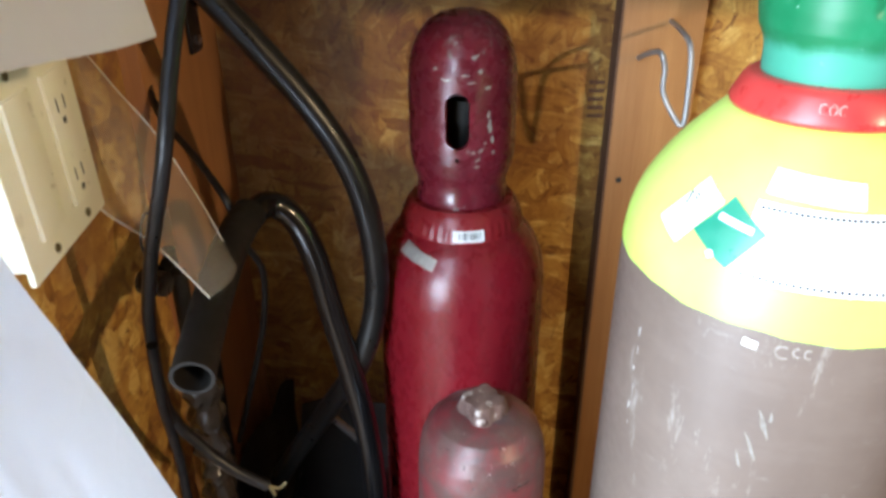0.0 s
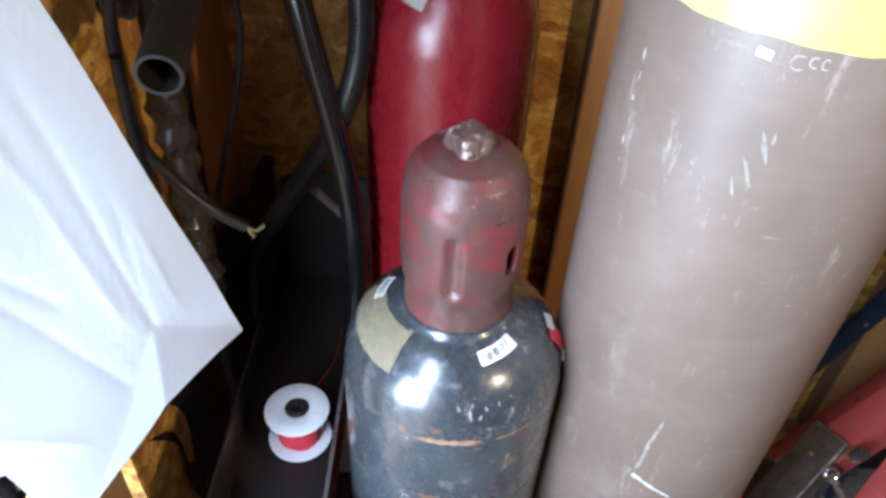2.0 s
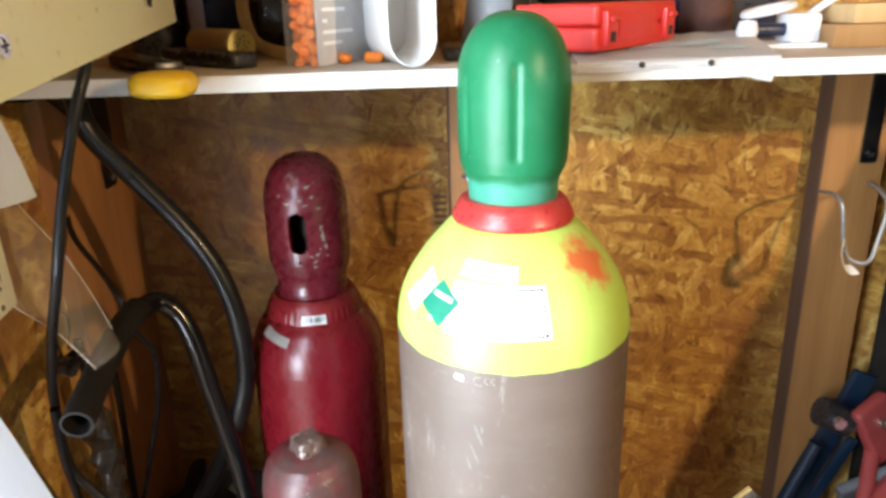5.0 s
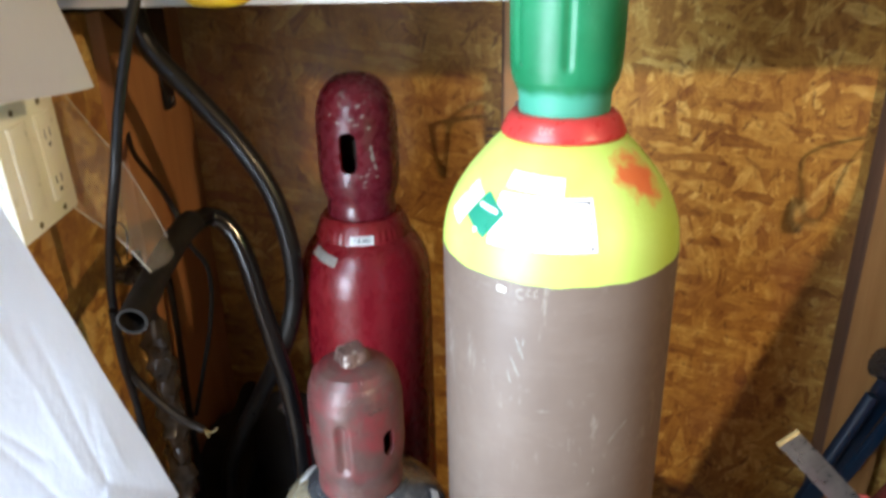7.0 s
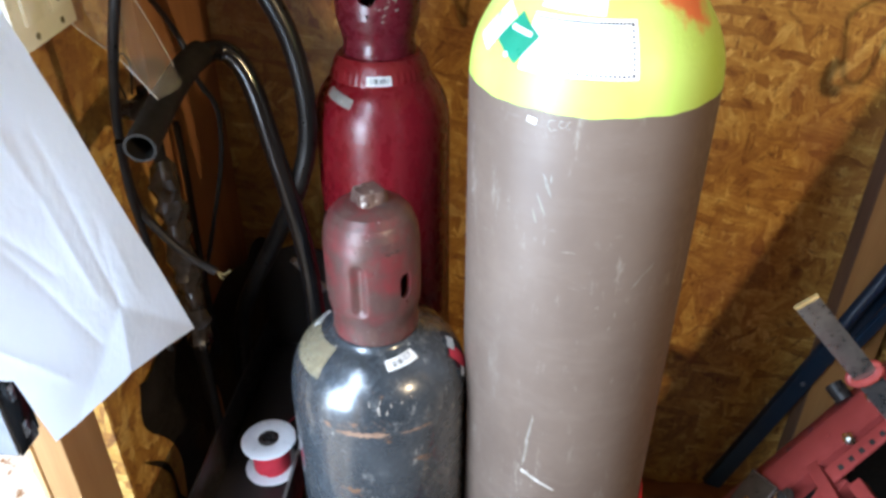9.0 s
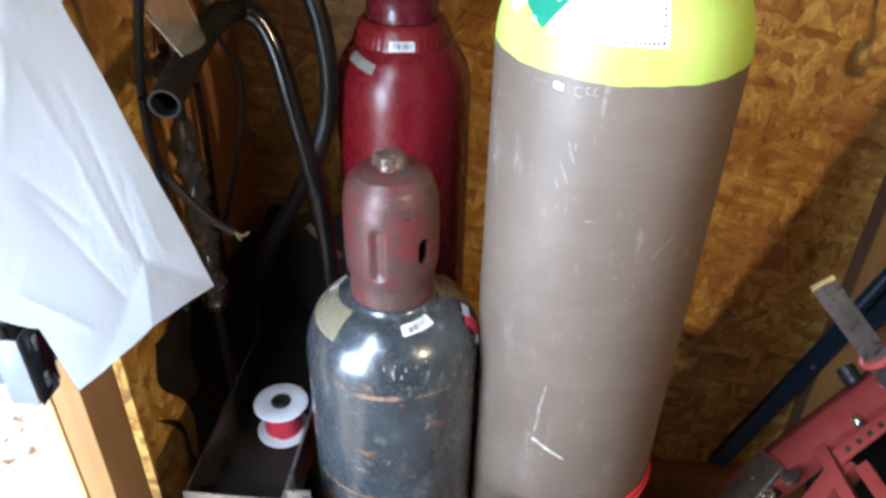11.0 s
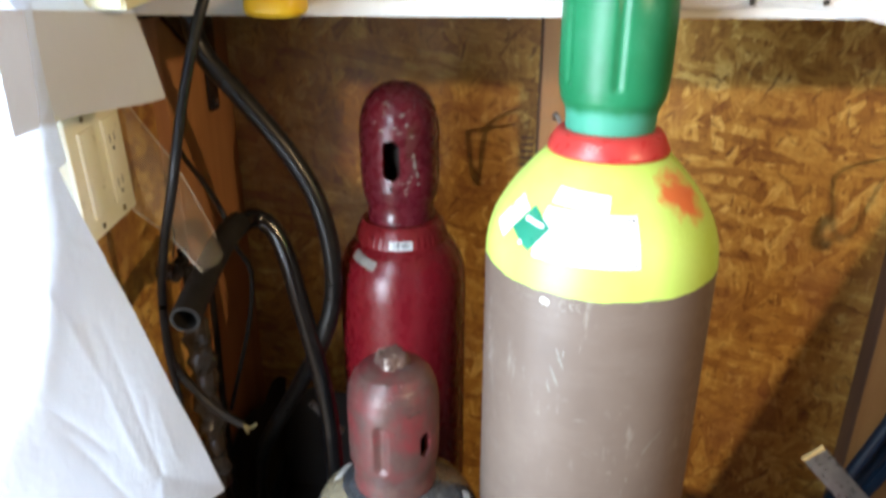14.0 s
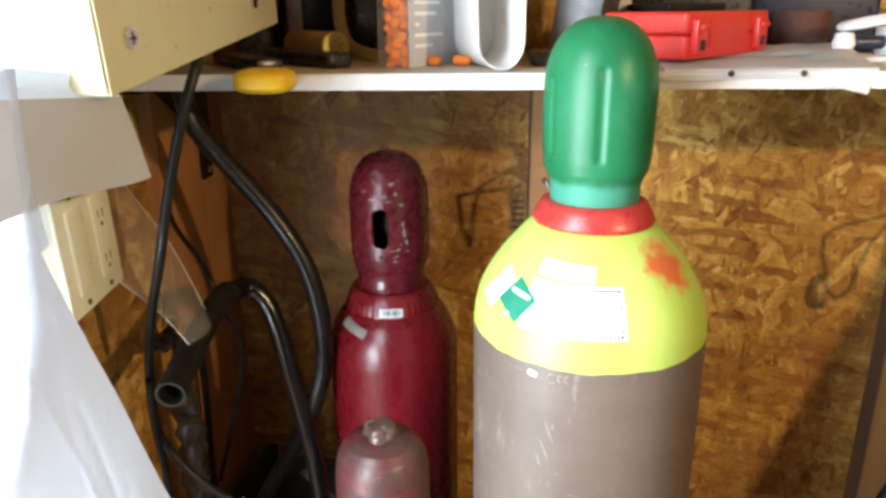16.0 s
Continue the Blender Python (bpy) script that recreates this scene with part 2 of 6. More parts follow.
def rusty_cap():
    n = Nodes("rusted_red_cap_paint")
    big, small = n.noise(26, 6, None, 0.72), n.noise(130, 4)
    colour = n.mix(n.grey(big, 0.34, 0.58), (0.165, 0.026, 0.030), (0.078, 0.042, 0.038))
    colour = n.mix(n.math("MULTIPLY", n.grey(n.noise(48, 5, n.at((1, 1, 0.5)), 0.72), 0.50, 0.62), 0.75), colour, (0.105, 0.062, 0.052))
    bare = n.grey(n.noise(20, 5, n.at((1, 1, 0.8), (0.4, 0.2, 0)), 0.7), 0.57, 0.68)
    colour = n.mix(n.math("MULTIPLY", bare, 0.55), colour, (0.060, 0.062, 0.070))
    fleck = n.grey(n.noise(170, 4, None, 0.7), 0.65, 0.72)
    colour = n.mix(n.math("MULTIPLY", fleck, 0.6), colour, (0.40, 0.34, 0.31))
    pit = n.grey(n.noise(90, 3, None, 0.6), 0.66, 0.70)
    colour = n.mix(n.math("MULTIPLY", pit, 0.8), colour, (0.020, 0.012, 0.010))
    n.bump(n.math("ADD", big, n.math("SUBTRACT", n.math("MULTIPLY", small, 0.6), pit)), 0.35, 0.002)
    return n.end(colour, n.math("SUBTRACT", n.grey(small, 0.3, 0.7, 0.30, 0.46), n.math("MULTIPLY", bare, 0.06)), 0.15)


def sheet_material(name, base, clear, relief=0.5):
    n = Nodes(name)
    big, small = n.noise(14, 4, n.at((1, 1, 0.45))), n.noise(260, 3)
    colour = n.mix(n.grey(big, 0.35, 0.65), base, tuple(c * 0.93 for c in base))
    glow = n.t.nodes.new("ShaderNodeBsdfTranslucent")
    n.t.links.new(colour, glow.inputs[0])
    crinkle = n.math("ABSOLUTE", n.math("SUBTRACT", n.noise(15, 4, n.at((1, 1, 0.6), (0.5, 0, 0)), 0.6), 0.5), 0.0)
    n.bump(n.math("ADD", n.math("MULTIPLY", big, 0.4), n.math("ADD", n.math("MULTIPLY", crinkle, -2.0), n.math("MULTIPLY", small, 0.03))), relief, 0.005)
    m = n.end(colour, 0.32)
    mix = n.t.nodes.new("ShaderNodeMixShader")
    mix.inputs[0].default_value = clear
    n.t.links.new(n.bsdf.outputs[0], mix.inputs[1])
    n.t.links.new(glow.outputs[0], mix.inputs[2])
    n.t.links.new(mix.outputs[0], n.t.nodes["Material Output"].inputs[0])
    return m


OSB = osb_material()
STUD = wood_material("planed_stud_timber", (0.29, 0.125, 0.036), (0.43, 0.215, 0.070))
AGED_BOARD = wood_material("aged_reddish_board", (0.28, 0.115, 0.040), (0.42, 0.195, 0.068))
# darker copy of the stud timber, shade of the unlit side in its colour
STUD_EDGE = wood_material("shaded_stud_edge", (0.085, 0.045, 0.03), (0.20, 0.11, 0.06), rough=0.8)
PALE_WOOD = wood_material("pale_softwood", (0.30, 0.15, 0.052), (0.41, 0.24, 0.095))
PLANK_WOOD = wood_material("pale_softwood_along", (0.50, 0.32, 0.14), (0.62, 0.43, 0.22), (0, radians(90), 0))
CONCRETE = surf("stained_concrete", (0.085, 0.068, 0.055), (0.17, 0.15, 0.13), 7, 0.7, bump=0.3, chips=((0.020, 0.015, 0.012), 12, 0.57, (1, 1, 1)))
GROUND = surf("dry_ground_with_leaves", (0.62, 0.58, 0.50), (0.78, 0.74, 0.66), 3, 0.9, bump=0.5, fine=30, chips=((0.30, 0.16, 0.07), 18, 0.60, (1, 1, 1)))
DULL_WALL = surf("weathered_board", (0.040, 0.028, 0.020), (0.080, 0.055, 0.036), 4, 0.8)
BROWN, YELLOW = brown_paint(), yellow_paint()
COLLAR_RED = surf("red_collar_paint", (0.38, 0.028, 0.026), (0.46, 0.045, 0.038), 20, 0.35)
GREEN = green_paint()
MAROON = surf("maroon_cylinder_paint", (0.145, 0.005, 0.010), (0.215, 0.009, 0.014), 6, 0.28, spread=0.06, bump=0.12, stretch=(1, 1, 0.5))
MAROON_CAP = surf("scuffed_maroon_cap_paint", (0.095, 0.008, 0.015), (0.150, 0.012, 0.021), 18, 0.28, chips=((0.20, 0.13, 0.12), 46, 0.615, (1, 1, 1)))
RED_NECK = surf("bright_red_neck_paint", (0.17, 0.008, 0.012), (0.235, 0.013, 0.016), 24, 0.33, chips=((0.20, 0.08, 0.05), 90, 0.68, (1, 1, 1)))
BLACK, RUSTY = black_tank(), rusty_cap()
PLATE = surf("stamped_grey_plate", (0.30, 0.27, 0.24), (0.42, 0.38, 0.33), 60, 0.45, 0.4, bump=0.5)
LABEL = surf("white_label_paper", (0.66, 0.66, 0.64), (0.74, 0.74, 0.72), 30, 0.5)
INK = surf("black_print", (0.02, 0.02, 0.02), (0.04, 0.04, 0.04), 40, 0.5)
GREEN_INK = surf("green_print", (0.006, 0.15, 0.090), (0.010, 0.19, 0.115), 30, 0.35)
CHALK = surf("white_paint_pen", (0.70, 0.70, 0.66), (0.80, 0.80, 0.76), 60, 0.7)
FAINT = surf("rubbed_pale_paint", (0.26, 0.235, 0.205), (0.42, 0.40, 0.365), 120, 0.6)
SCUFF = surf("faint_scuffed_paint", (0.145, 0.122, 0.100), (0.25, 0.23, 0.20), 150, 0.6)
STAMP = surf("faded_brown_stamp", (0.13, 0.055, 0.028), (0.20, 0.09, 0.045), 200, 0.6)
DARK_STEEL = surf("oily_dark_steel", (0.060, 0.052, 0.042), (0.12, 0.105, 0.085), 30, 0.38, 0.6, chips=((0.20, 0.18, 0.16), 60, 0.66, (1, 1, 1)))
DARK = surf("dark_interior_metal", (0.02, 0.02, 0.02), (0.04, 0.04, 0.035), 30, 0.6, 0.3)
BRASS = surf("dull_brass", (0.16, 0.13, 0.06), (0.24, 0.20, 0.10), 40, 0.5, 0.8)
STEEL = surf("worn_bare_steel", (0.30, 0.30, 0.30), (0.46, 0.45, 0.44), 25, 0.34, 0.9, chips=((0.20, 0.14, 0.10), 40, 0.68, (1, 1, 1)))
ZINC = surf("zinc_plated_steel", (0.60, 0.60, 0.58), (0.74, 0.74, 0.72), 50, 0.25, 1.0)
CHAIN_ZINC = surf("tarnished_chain_zinc", (0.32, 0.32, 0.31), (0.48, 0.475, 0.46), 60, 0.36, 0.9)
DULL_ZINC = surf("dull_galvanised_wire", (0.26, 0.26, 0.25), (0.36, 0.355, 0.34), 60, 0.50, 0.6)
BLACK_STEEL = surf("black_painted_steel", (0.004, 0.004, 0.0045), (0.010, 0.009, 0.009), 12, 0.15, 0.0, spread=0.04, bump=0.03, chips=((0.09, 0.075, 0.06), 60, 0.70, (1, 1, 1)))
SATIN_BLACK = surf("satin_black_tube", (0.005, 0.0048, 0.0048), (0.012, 0.011, 0.010), 14, 0.34, spread=0.08, bump=0.06, chips=((0.06, 0.05, 0.04), 60, 0.70, (1, 1, 1)), Specular_IOR_Level=0.35)
BLACK_MATT = surf("dusty_black_tube", (0.009, 0.008, 0.007), (0.020, 0.017, 0.014), 18, 0.6, Specular_IOR_Level=0.15)
TRAY_BLACK = surf("black_tray_paint", (0.010, 0.009, 0.009), (0.022, 0.019, 0.017), 10, 0.42, bump=0.2)
CABLE = surf("black_cable_rubber", (0.005, 0.005, 0.0055), (0.012, 0.011, 0.011), 30, 0.38, Specular_IOR_Level=0.3)
STRAP = surf("red_webbing", (0.72, 0.03, 0.055), (0.85, 0.06, 0.09), 60, 0.6, bump=0.5, fine=700)
SHELF_WHITE = surf("white_shelf_laminate", (0.58, 0.56, 0.51), (0.66, 0.645, 0.60), 6, 0.45, chips=((0.45, 0.40, 0.33), 40, 0.68, (1, 1, 1)))
SHELF_TOP = surf("dusty_shelf_top", (0.42, 0.35, 0.27), (0.58, 0.50, 0.40), 9, 0.6, chips=((0.20, 0.14, 0.09), 50, 0.66, (1, 1, 1)))
CREAM = surf("cream_painted_steel", (0.62, 0.62, 0.43), (0.67, 0.665, 0.48), 5, 0.38, bump=0.08)
PLASTIC_CREAM = surf("ivory_plastic", (0.70, 0.67, 0.50), (0.76, 0.73, 0.57), 12, 0.38, chips=((0.40, 0.35, 0.24), 70, 0.68, (1, 1, 1)))
SHEET = sheet_material("white_translucent_sheeting", (0.68, 0.76, 0.88), 0.42, 0.7)
# the same sheeting in grey: the fold's shade is put into its colour
FLAP = sheet_material("shaded_fold_sheeting", (0.50, 0.50, 0.515), 0.16, 0.25)


def see_through(name, colour, rough, clear):
    n = Nodes(name)
    m = n.end(colour, n.grey(n.noise(40, 3), 0.3, 0.7, rough, rough + 0.15))
    mix = n.t.nodes.new("ShaderNodeMixShader")
    mix.inputs[0].default_value = clear
    n.t.links.new(n.bsdf.outputs[0], mix.inputs[1])
    n.t.links.new(n.put("ShaderNodeBsdfTransparent").outputs[0], mix.inputs[2])
    n.t.links.new(mix.outputs[0], n.t.nodes["Material Output"].inputs[0])
    return m


CLEAR = see_through("clear_vinyl_strip", (0.66, 0.62, 0.54), 0.04, 0.80)
CLEAR_EDGE = see_through("milky_vinyl_edge", (0.70, 0.66, 0.58), 0.10, 0.45)
RED_TOOL = surf("faded_red_machine_paint", (0.215, 0.030, 0.027), (0.31, 0.050, 0.044), 9, 0.45, chips=((0.20, 0.10, 0.08), 50, 0.67, (1, 1, 1)))
BLUE_TOOL = surf("blue_painted_steel", (0.003, 0.013, 0.030), (0.006, 0.022, 0.046), 12, 0.4, chips=((0.15, 0.14, 0.13), 60, 0.68, (1, 1, 1)))
GREY_PAD = surf("grey_rubber_pad", (0.075, 0.08, 0.085), (0.12, 0.12, 0.125), 20, 0.7)
ORANGE_FOAM = surf("orange_foam", (0.85, 0.20, 0.02), (0.92, 0.27, 0.03), 60, 0.7, bump=0.4)
RED_PLASTIC = surf("red_plastic", (0.66, 0.035, 0.03), (0.74, 0.05, 0.04), 12, 0.4)
YELLOW_PLASTIC = surf("yellow_plastic", (0.78, 0.48, 0.015), (0.84, 0.55, 0.03), 16, 0.4)
BLACK_PLASTIC = surf("black_plastic", (0.014, 0.013, 0.013), (0.03, 0.028, 0.027), 20, 0.3)
PAPER = surf("white_paper", (0.80, 0.80, 0.79), (0.86, 0.86, 0.85), 10, 0.6)
PRINTED = surf("printed_grey_card", (0.42, 0.41, 0.41), (0.56, 0.55, 0.54), 18, 0.5)
SANDPAPER = surf("brown_abrasive", (0.085, 0.035, 0.025), (0.12, 0.05, 0.035), 200, 0.8)
WHITE_PLASTIC = surf("white_plastic", (0.74, 0.75, 0.78), (0.80, 0.81, 0.83), 12, 0.35)
TAN = surf("tan_cork", (0.46, 0.32, 0.13), (0.58, 0.43, 0.19), 30, 0.6)
PALE_YELLOW = surf("pale_yellow_foam", (0.70, 0.60, 0.18), (0.78, 0.70, 0.26), 40, 0.6)
NAVY = surf("navy_plastic", (0.007, 0.013, 0.034), (0.012, 0.022, 0.055), 14, 0.35)
TEAL_PRINT = surf("teal_print", (0.42, 0.58, 0.60), (0.52, 0.66, 0.68), 30, 0.5)


TUB = see_through("clear_plastic_tub", (0.50, 0.50, 0.48), 0.05, 0.92)


# ---- builders ----
def thing(name, place, label, category, group=""):
    ob = new(name)
    ob.location = place
    ob.empty_display_size = 0.02
    bpy.context.view_layer.update()
    return tagged(ob, label, category, group)


def mesh_of(name, bm, material, smooth=38):
    bmesh.ops.recalc_face_normals(bm, faces=bm.faces)
    me = bpy.data.meshes.new(name)
    bm.to_mesh(me)
    bm.free()
    me.materials.append(material)
    me.polygons.foreach_set("use_smooth", [True] * len(me.polygons))
    me.set_sharp_from_angle(angle=radians(smooth))
    return me


def part(name, bm, material, parent, label="", smooth=38):
    """One mesh in world places, linked under a thing or a part."""
    ob = new(name, mesh_of(name, bm, material, smooth))
    ob.parent = parent
    if parent.parent is None:
        ob.matrix_parent_inverse = Matrix.Translation(parent.location).inverted()
    return tagged(ob, label)


def single(name, bm, material, label, category, group="", smooth=38):
    return tagged(new(name, mesh_of(name, bm, material, smooth)), label, category, group)


def structure(name, bm, material):
    return tagged(new(name, mesh_of(name, bm, material)), kind="structure")


def box(lo, hi, bevel=0.0, bm=None, m=None, segments=2):
    out = bm or bmesh.new()
    b = bmesh.new()
    bmesh.ops.create_cube(b, size=1)
    for v in b.verts:
        v.co = Vector([lo[k] + (v.co[k] + 0.5) * (hi[k] - lo[k]) for k in range(3)])
    if bevel:
        bmesh.ops.bevel(b, geom=b.edges[:], offset=bevel, segments=segments, affect="EDGES", profile=0.6)
    if m is not None:
        bmesh.ops.transform(b, matrix=m, verts=b.verts[:])
    join(out, b)
    return out


def join(out, b):
    index = {v: out.verts.new(v.co) for v in b.verts}
    for fc in b.faces:
        out.faces.new([index[v] for v in fc.verts])
    b.free()


def dense(profile, step):
    """The profile with points added along its lines, by a smooth curve through them."""
    pts = [Vector(p) for p in profile]
    out = []
    for k in range(len(pts) - 1):
        a, b = pts[k], pts[k + 1]
        n = max(1, int((b - a).length / step))
        out += [a.lerp(b, i / n) for i in range(n)]
    return out + [pts[-1]]


def rounded(profile, passes=2):
    pts = [Vector(p) for p in profile]
    for _ in range(passes):
        out = [pts[0]]
        for a, b in zip(pts, pts[1:]):
            out += [a.lerp(b, 0.25), a.lerp(b, 0.75)]
        pts = out + [pts[-1]]
    return pts


def lathe(cx, cy, profile, seg=72, bm=None, shape=None):
    """A turned form; shape(angle, z, r) may change the radius. Angle 0 looks along -y."""
    bm = bm or bmesh.new()
    rows = []
    for r, z in profile:
        row = []
        if r < 1e-5:
            row = [bm.verts.new((cx, cy, z))] * seg
        else:
            for k in range(seg):
                a = math.tau * k / seg
                rr = shape(a, z, r) if shape else r
                row.append(bm.verts.new((cx + rr * math.sin(a), cy - rr * math.cos(a), z)))
        rows.append(row)
    for low, high in zip(rows, rows[1:]):
        for k in range(seg):
            q = [low[k], low[(k + 1) % seg], high[(k + 1) % seg], high[k]]
            q = [v for i, v in enumerate(q) if v not in q[:i]]
            if len(q) > 2:
                bm.faces.new(q)
    return bm


def spline(points, steps=8):
    pts = [Vector(p) for p in points]
    pts = [pts[0] * 2 - pts[1], *pts, pts[-1] * 2 - pts[-2]]
    out = []
    for i in range(1, len(pts) - 2):
        a, b, c, d = pts[i - 1:i + 3]
        for k in range(steps):
            t = k / steps
            out.append(0.5 * (2 * b + (c - a) * t + (2 * a - 5 * b + 4 * c - d) * t * t + (3 * b - a - 3 * c + d) * t ** 3))
    return out + [pts[-2]]


def tube(points, r, seg=14, steps=8, hollow=0.0, bm=None, flat=None, close=True):
    """A pipe along a smooth line; hollow: the bore's radius; flat: the radius across, for straps."""
    bm = bm or bmesh.new()
    line = spline(points, steps) if steps else [Vector(p) for p in points]
    up, rings = None, []
    for i, p in enumerate(line):
        d = (line[min(i + 1, len(line) - 1)] - line[max(i - 1, 0)]).normalized()
        if up is None:
            up = d.orthogonal().normalized() if flat is None else (Vector((0, 0, 1)) - d * d.z).normalized()
        up = (up - d * up.dot(d)).normalized()
        side = d.cross(up)
        rings.append([bm.verts.new(p + up * (math.cos(math.tau * k / seg) * r) + side * (math.sin(math.tau * k / seg) * (flat or r))) for k in range(seg)])
    for a, b in zip(rings, rings[1:]):
        for k in range(seg):
            bm.faces.new((a[k], a[(k + 1) % seg], b[(k + 1) % seg], b[k]))
    if hollow:
        for end, nxt in ((0, 1), (-1, -2)):
            ring = rings[end]
            c = sum((v.co for v in ring), Vector()) / seg
            d = (sum((v.co for v in rings[nxt]), Vector()) / seg - c).normalized()
            lip = [bm.verts.new(c + (v.co - c) * (hollow / r)) for v in ring]
            deep = [bm.verts.new(v.co + d * 0.06) for v in lip]
            for k in range(seg):
                bm.faces.new((ring[k], ring[(k + 1) % seg], lip[(k + 1) % seg], lip[k]))
                bm.faces.new((lip[k], lip[(k + 1) % seg], deep[(k + 1) % seg], deep[k]))
            bm.faces.new(deep)
    elif close:
        bm.faces.new(rings[0])
        bm.faces.new(rings[-1])
    return bm


def rod(a, b, r, seg=16, bm=None, bevel=0.0):
    return tube([a, b], r, seg, 0, bm=bm)


def radius_at(profile, z):
    for (r0, z0), (r1, z1) in zip(profile, profile[1:]):
        if min(z0, z1) <= z <= max(z0, z1) and z0 != z1:
            return r0 + (r1 - r0) * (z - z0) / (z1 - z0)
    return profile[-1][0]


def wrap(axis, profile, angle, z, w, h, turn=0.0, off=0.0006, bm=None, nx=14, ny=6, corner=0.0):
    """A thin sticker of w by h metres, laid on a turned surface round (angle in degrees, z) and turned in its plane."""
    bm = bm or bmesh.new()
    mid = radius_at(profile, z)
    ca, sa = math.cos(radians(turn)), math.sin(radians(turn))
    lean = math.hypot(1.0, (radius_at(profile, z + 0.002) - radius_at(profile, z - 0.002)) / 0.004)
    grid = []
    for j in range(ny + 1):
        row = []
        for i in range(nx + 1):
            u, v = (i / nx - 0.5) * w, (j / ny - 0.5) * h
            s, t = u * ca - v * sa, u * sa + v * ca
            zz = z + t / lean
            r = radius_at(profile, zz) + off
            a = radians(angle) + s / mid
            row.append(bm.verts.new((axis[0] + r * math.sin(a), axis[1] - r * math.cos(a), zz)))
        grid.append(row)
    for j in range(ny):
        for i in range(nx):
            bm.faces.new((grid[j][i], grid[j][i + 1], grid[j + 1][i + 1], grid[j + 1][i]))
    return bm


def stickers(axis, profile, rows, off):
    """Several small print marks in one mesh: angle, z, w, h, turn."""
    bm = bmesh.new()
    for angle, z, w, h, turn in rows:
        wrap(axis, profile, angle, z, w, h, turn, off, bm, 4, 2)
    return bm


def blob(axis, profile, angle, z, w, h, turn, off, rng):
    """A thin irregular fleck of about w by h metres on a turned surface."""
    bm = bmesh.new()
    mid, ca, sa = radius_at(profile, z), math.cos(radians(turn)), math.sin(radians(turn))

    def on(u, v):
        s, t = u * ca - v * sa, u * sa + v * ca
        r, a = radius_at(profile, z + t) + off, radians(angle) + s / mid
        return bm.verts.new((axis[0] + r * math.sin(a), axis[1] - r * math.cos(a), z + t))

    hub, rim = on(0.0, 0.0), []
    for k in range(13):
        q, f = math.tau * k / 13, rng.uniform(0.45, 1.15)
        rim.append(on(w / 2 * f * math.cos(q), h / 2 * f * math.sin(q)))
    for k in range(13):
        bm.faces.new((hub, rim[k], rim[(k + 1) % 13]))
    return bm


def marks(name, axis, profile, rows, off, material, parent, label=""):
    """Small ragged marks, each a part of its own."""
    rng = random.Random(len(rows) * 31 + round(axis[0] * 1000))
    for row in rows:
        part(name, blob(axis, profile, *row, off, rng), material, parent, label)


def ragged_ring(axis, profile, a0, a1, z, h, off, seed):
    """A worn band with an uneven outline, from one angle to another."""
    bm = bmesh.new()
    rng = random.Random(seed)
    n = int((a1 - a0) / 1.5)
    low, high = [], []
    for k in range(n + 1):
        a = radians(a0 + (a1 - a0) * k / n)
        fade = min(1.0, 6 * k / n, 6 * (n - k) / n) * rng.uniform(0.45, 1.0)
        for line, s in ((low, -1), (high, 1)):
            zz = z + s * h / 2 * fade
            r = radius_at(profile, zz) + off
            line.append(bm.verts.new((axis[0] + r * math.sin(a), axis[1] - r * math.cos(a), zz)))
    for k in range(n):
        bm.faces.new((low[k], low[k + 1], high[k + 1], high[k]))
    return bm


def capped(axis, profile, slot=None, grooves=(), seg=160, step=0.0016):
    """A cylinder cap: a turned shell. slot: angle, z, half width, half height of a hole with round ends.
    grooves: angle, z, half width, half height, depth of pressed flutes."""
    cx, cy = axis
    pts = dense(profile, step)

    def shape(a, z, r):
        for g, gz, gw, gh, depth in grooves:
            s = ((a - radians(g) + math.pi) % math.tau - math.pi) * r
            dz = max(0.0, abs(z - gz) - (gh - gw))
            d = math.hypot(s, dz) / gw
            if d < 1:
                r -= depth * (0.5 + 0.5 * math.cos(math.pi * d)) ** 0.7
        return r

    bm = lathe(cx, cy, pts, seg, shape=shape)
    holes = slot if slot else ()
    for ang, hz, hw, hh in holes:
        def outline(v):
            r = math.hypot(v.co.x - cx, v.co.y - cy)
            a = math.atan2(v.co.x - cx, -(v.co.y - cy))
            s = ((a - radians(ang) + math.pi) % math.tau - math.pi) * r
            dz = v.co.z - hz
            core = max(-(hh - hw), min(hh - hw, dz))
            return s, dz, core, math.hypot(s, dz - core), r
        doomed = [fc for fc in bm.faces if all(outline(v)[3] < hw and abs(outline(v)[0]) < 0.05 for v in fc.verts)]
        bmesh.ops.delete(bm, geom=doomed, context="FACES")
        for v in bm.verts:
            s, dz, core, d, r = outline(v)
            if v.is_boundary and d < hw * 1.2 and d > 1e-6 and abs(s) < 0.05:
                s2, z2 = s / d * hw, core + (dz - core) / d * hw
                a = radians(ang) + s2 / r
                v.co = (cx + r * math.sin(a), cy - r * math.cos(a), hz + z2)
        edge = [e for e in bm.edges if e.is_boundary and all(abs(outline(v)[3] - hw) < 2e-4 for v in e.verts)]
        made = bmesh.ops.extrude_edge_only(bm, edges=edge)["geom"]
        for v in made:
            if isinstance(v, bmesh.types.BMVert):
                k = 0.90
                v.co.x, v.co.y = cx + (v.co.x - cx) * k, cy + (v.co.y - cy) * k
    return bm


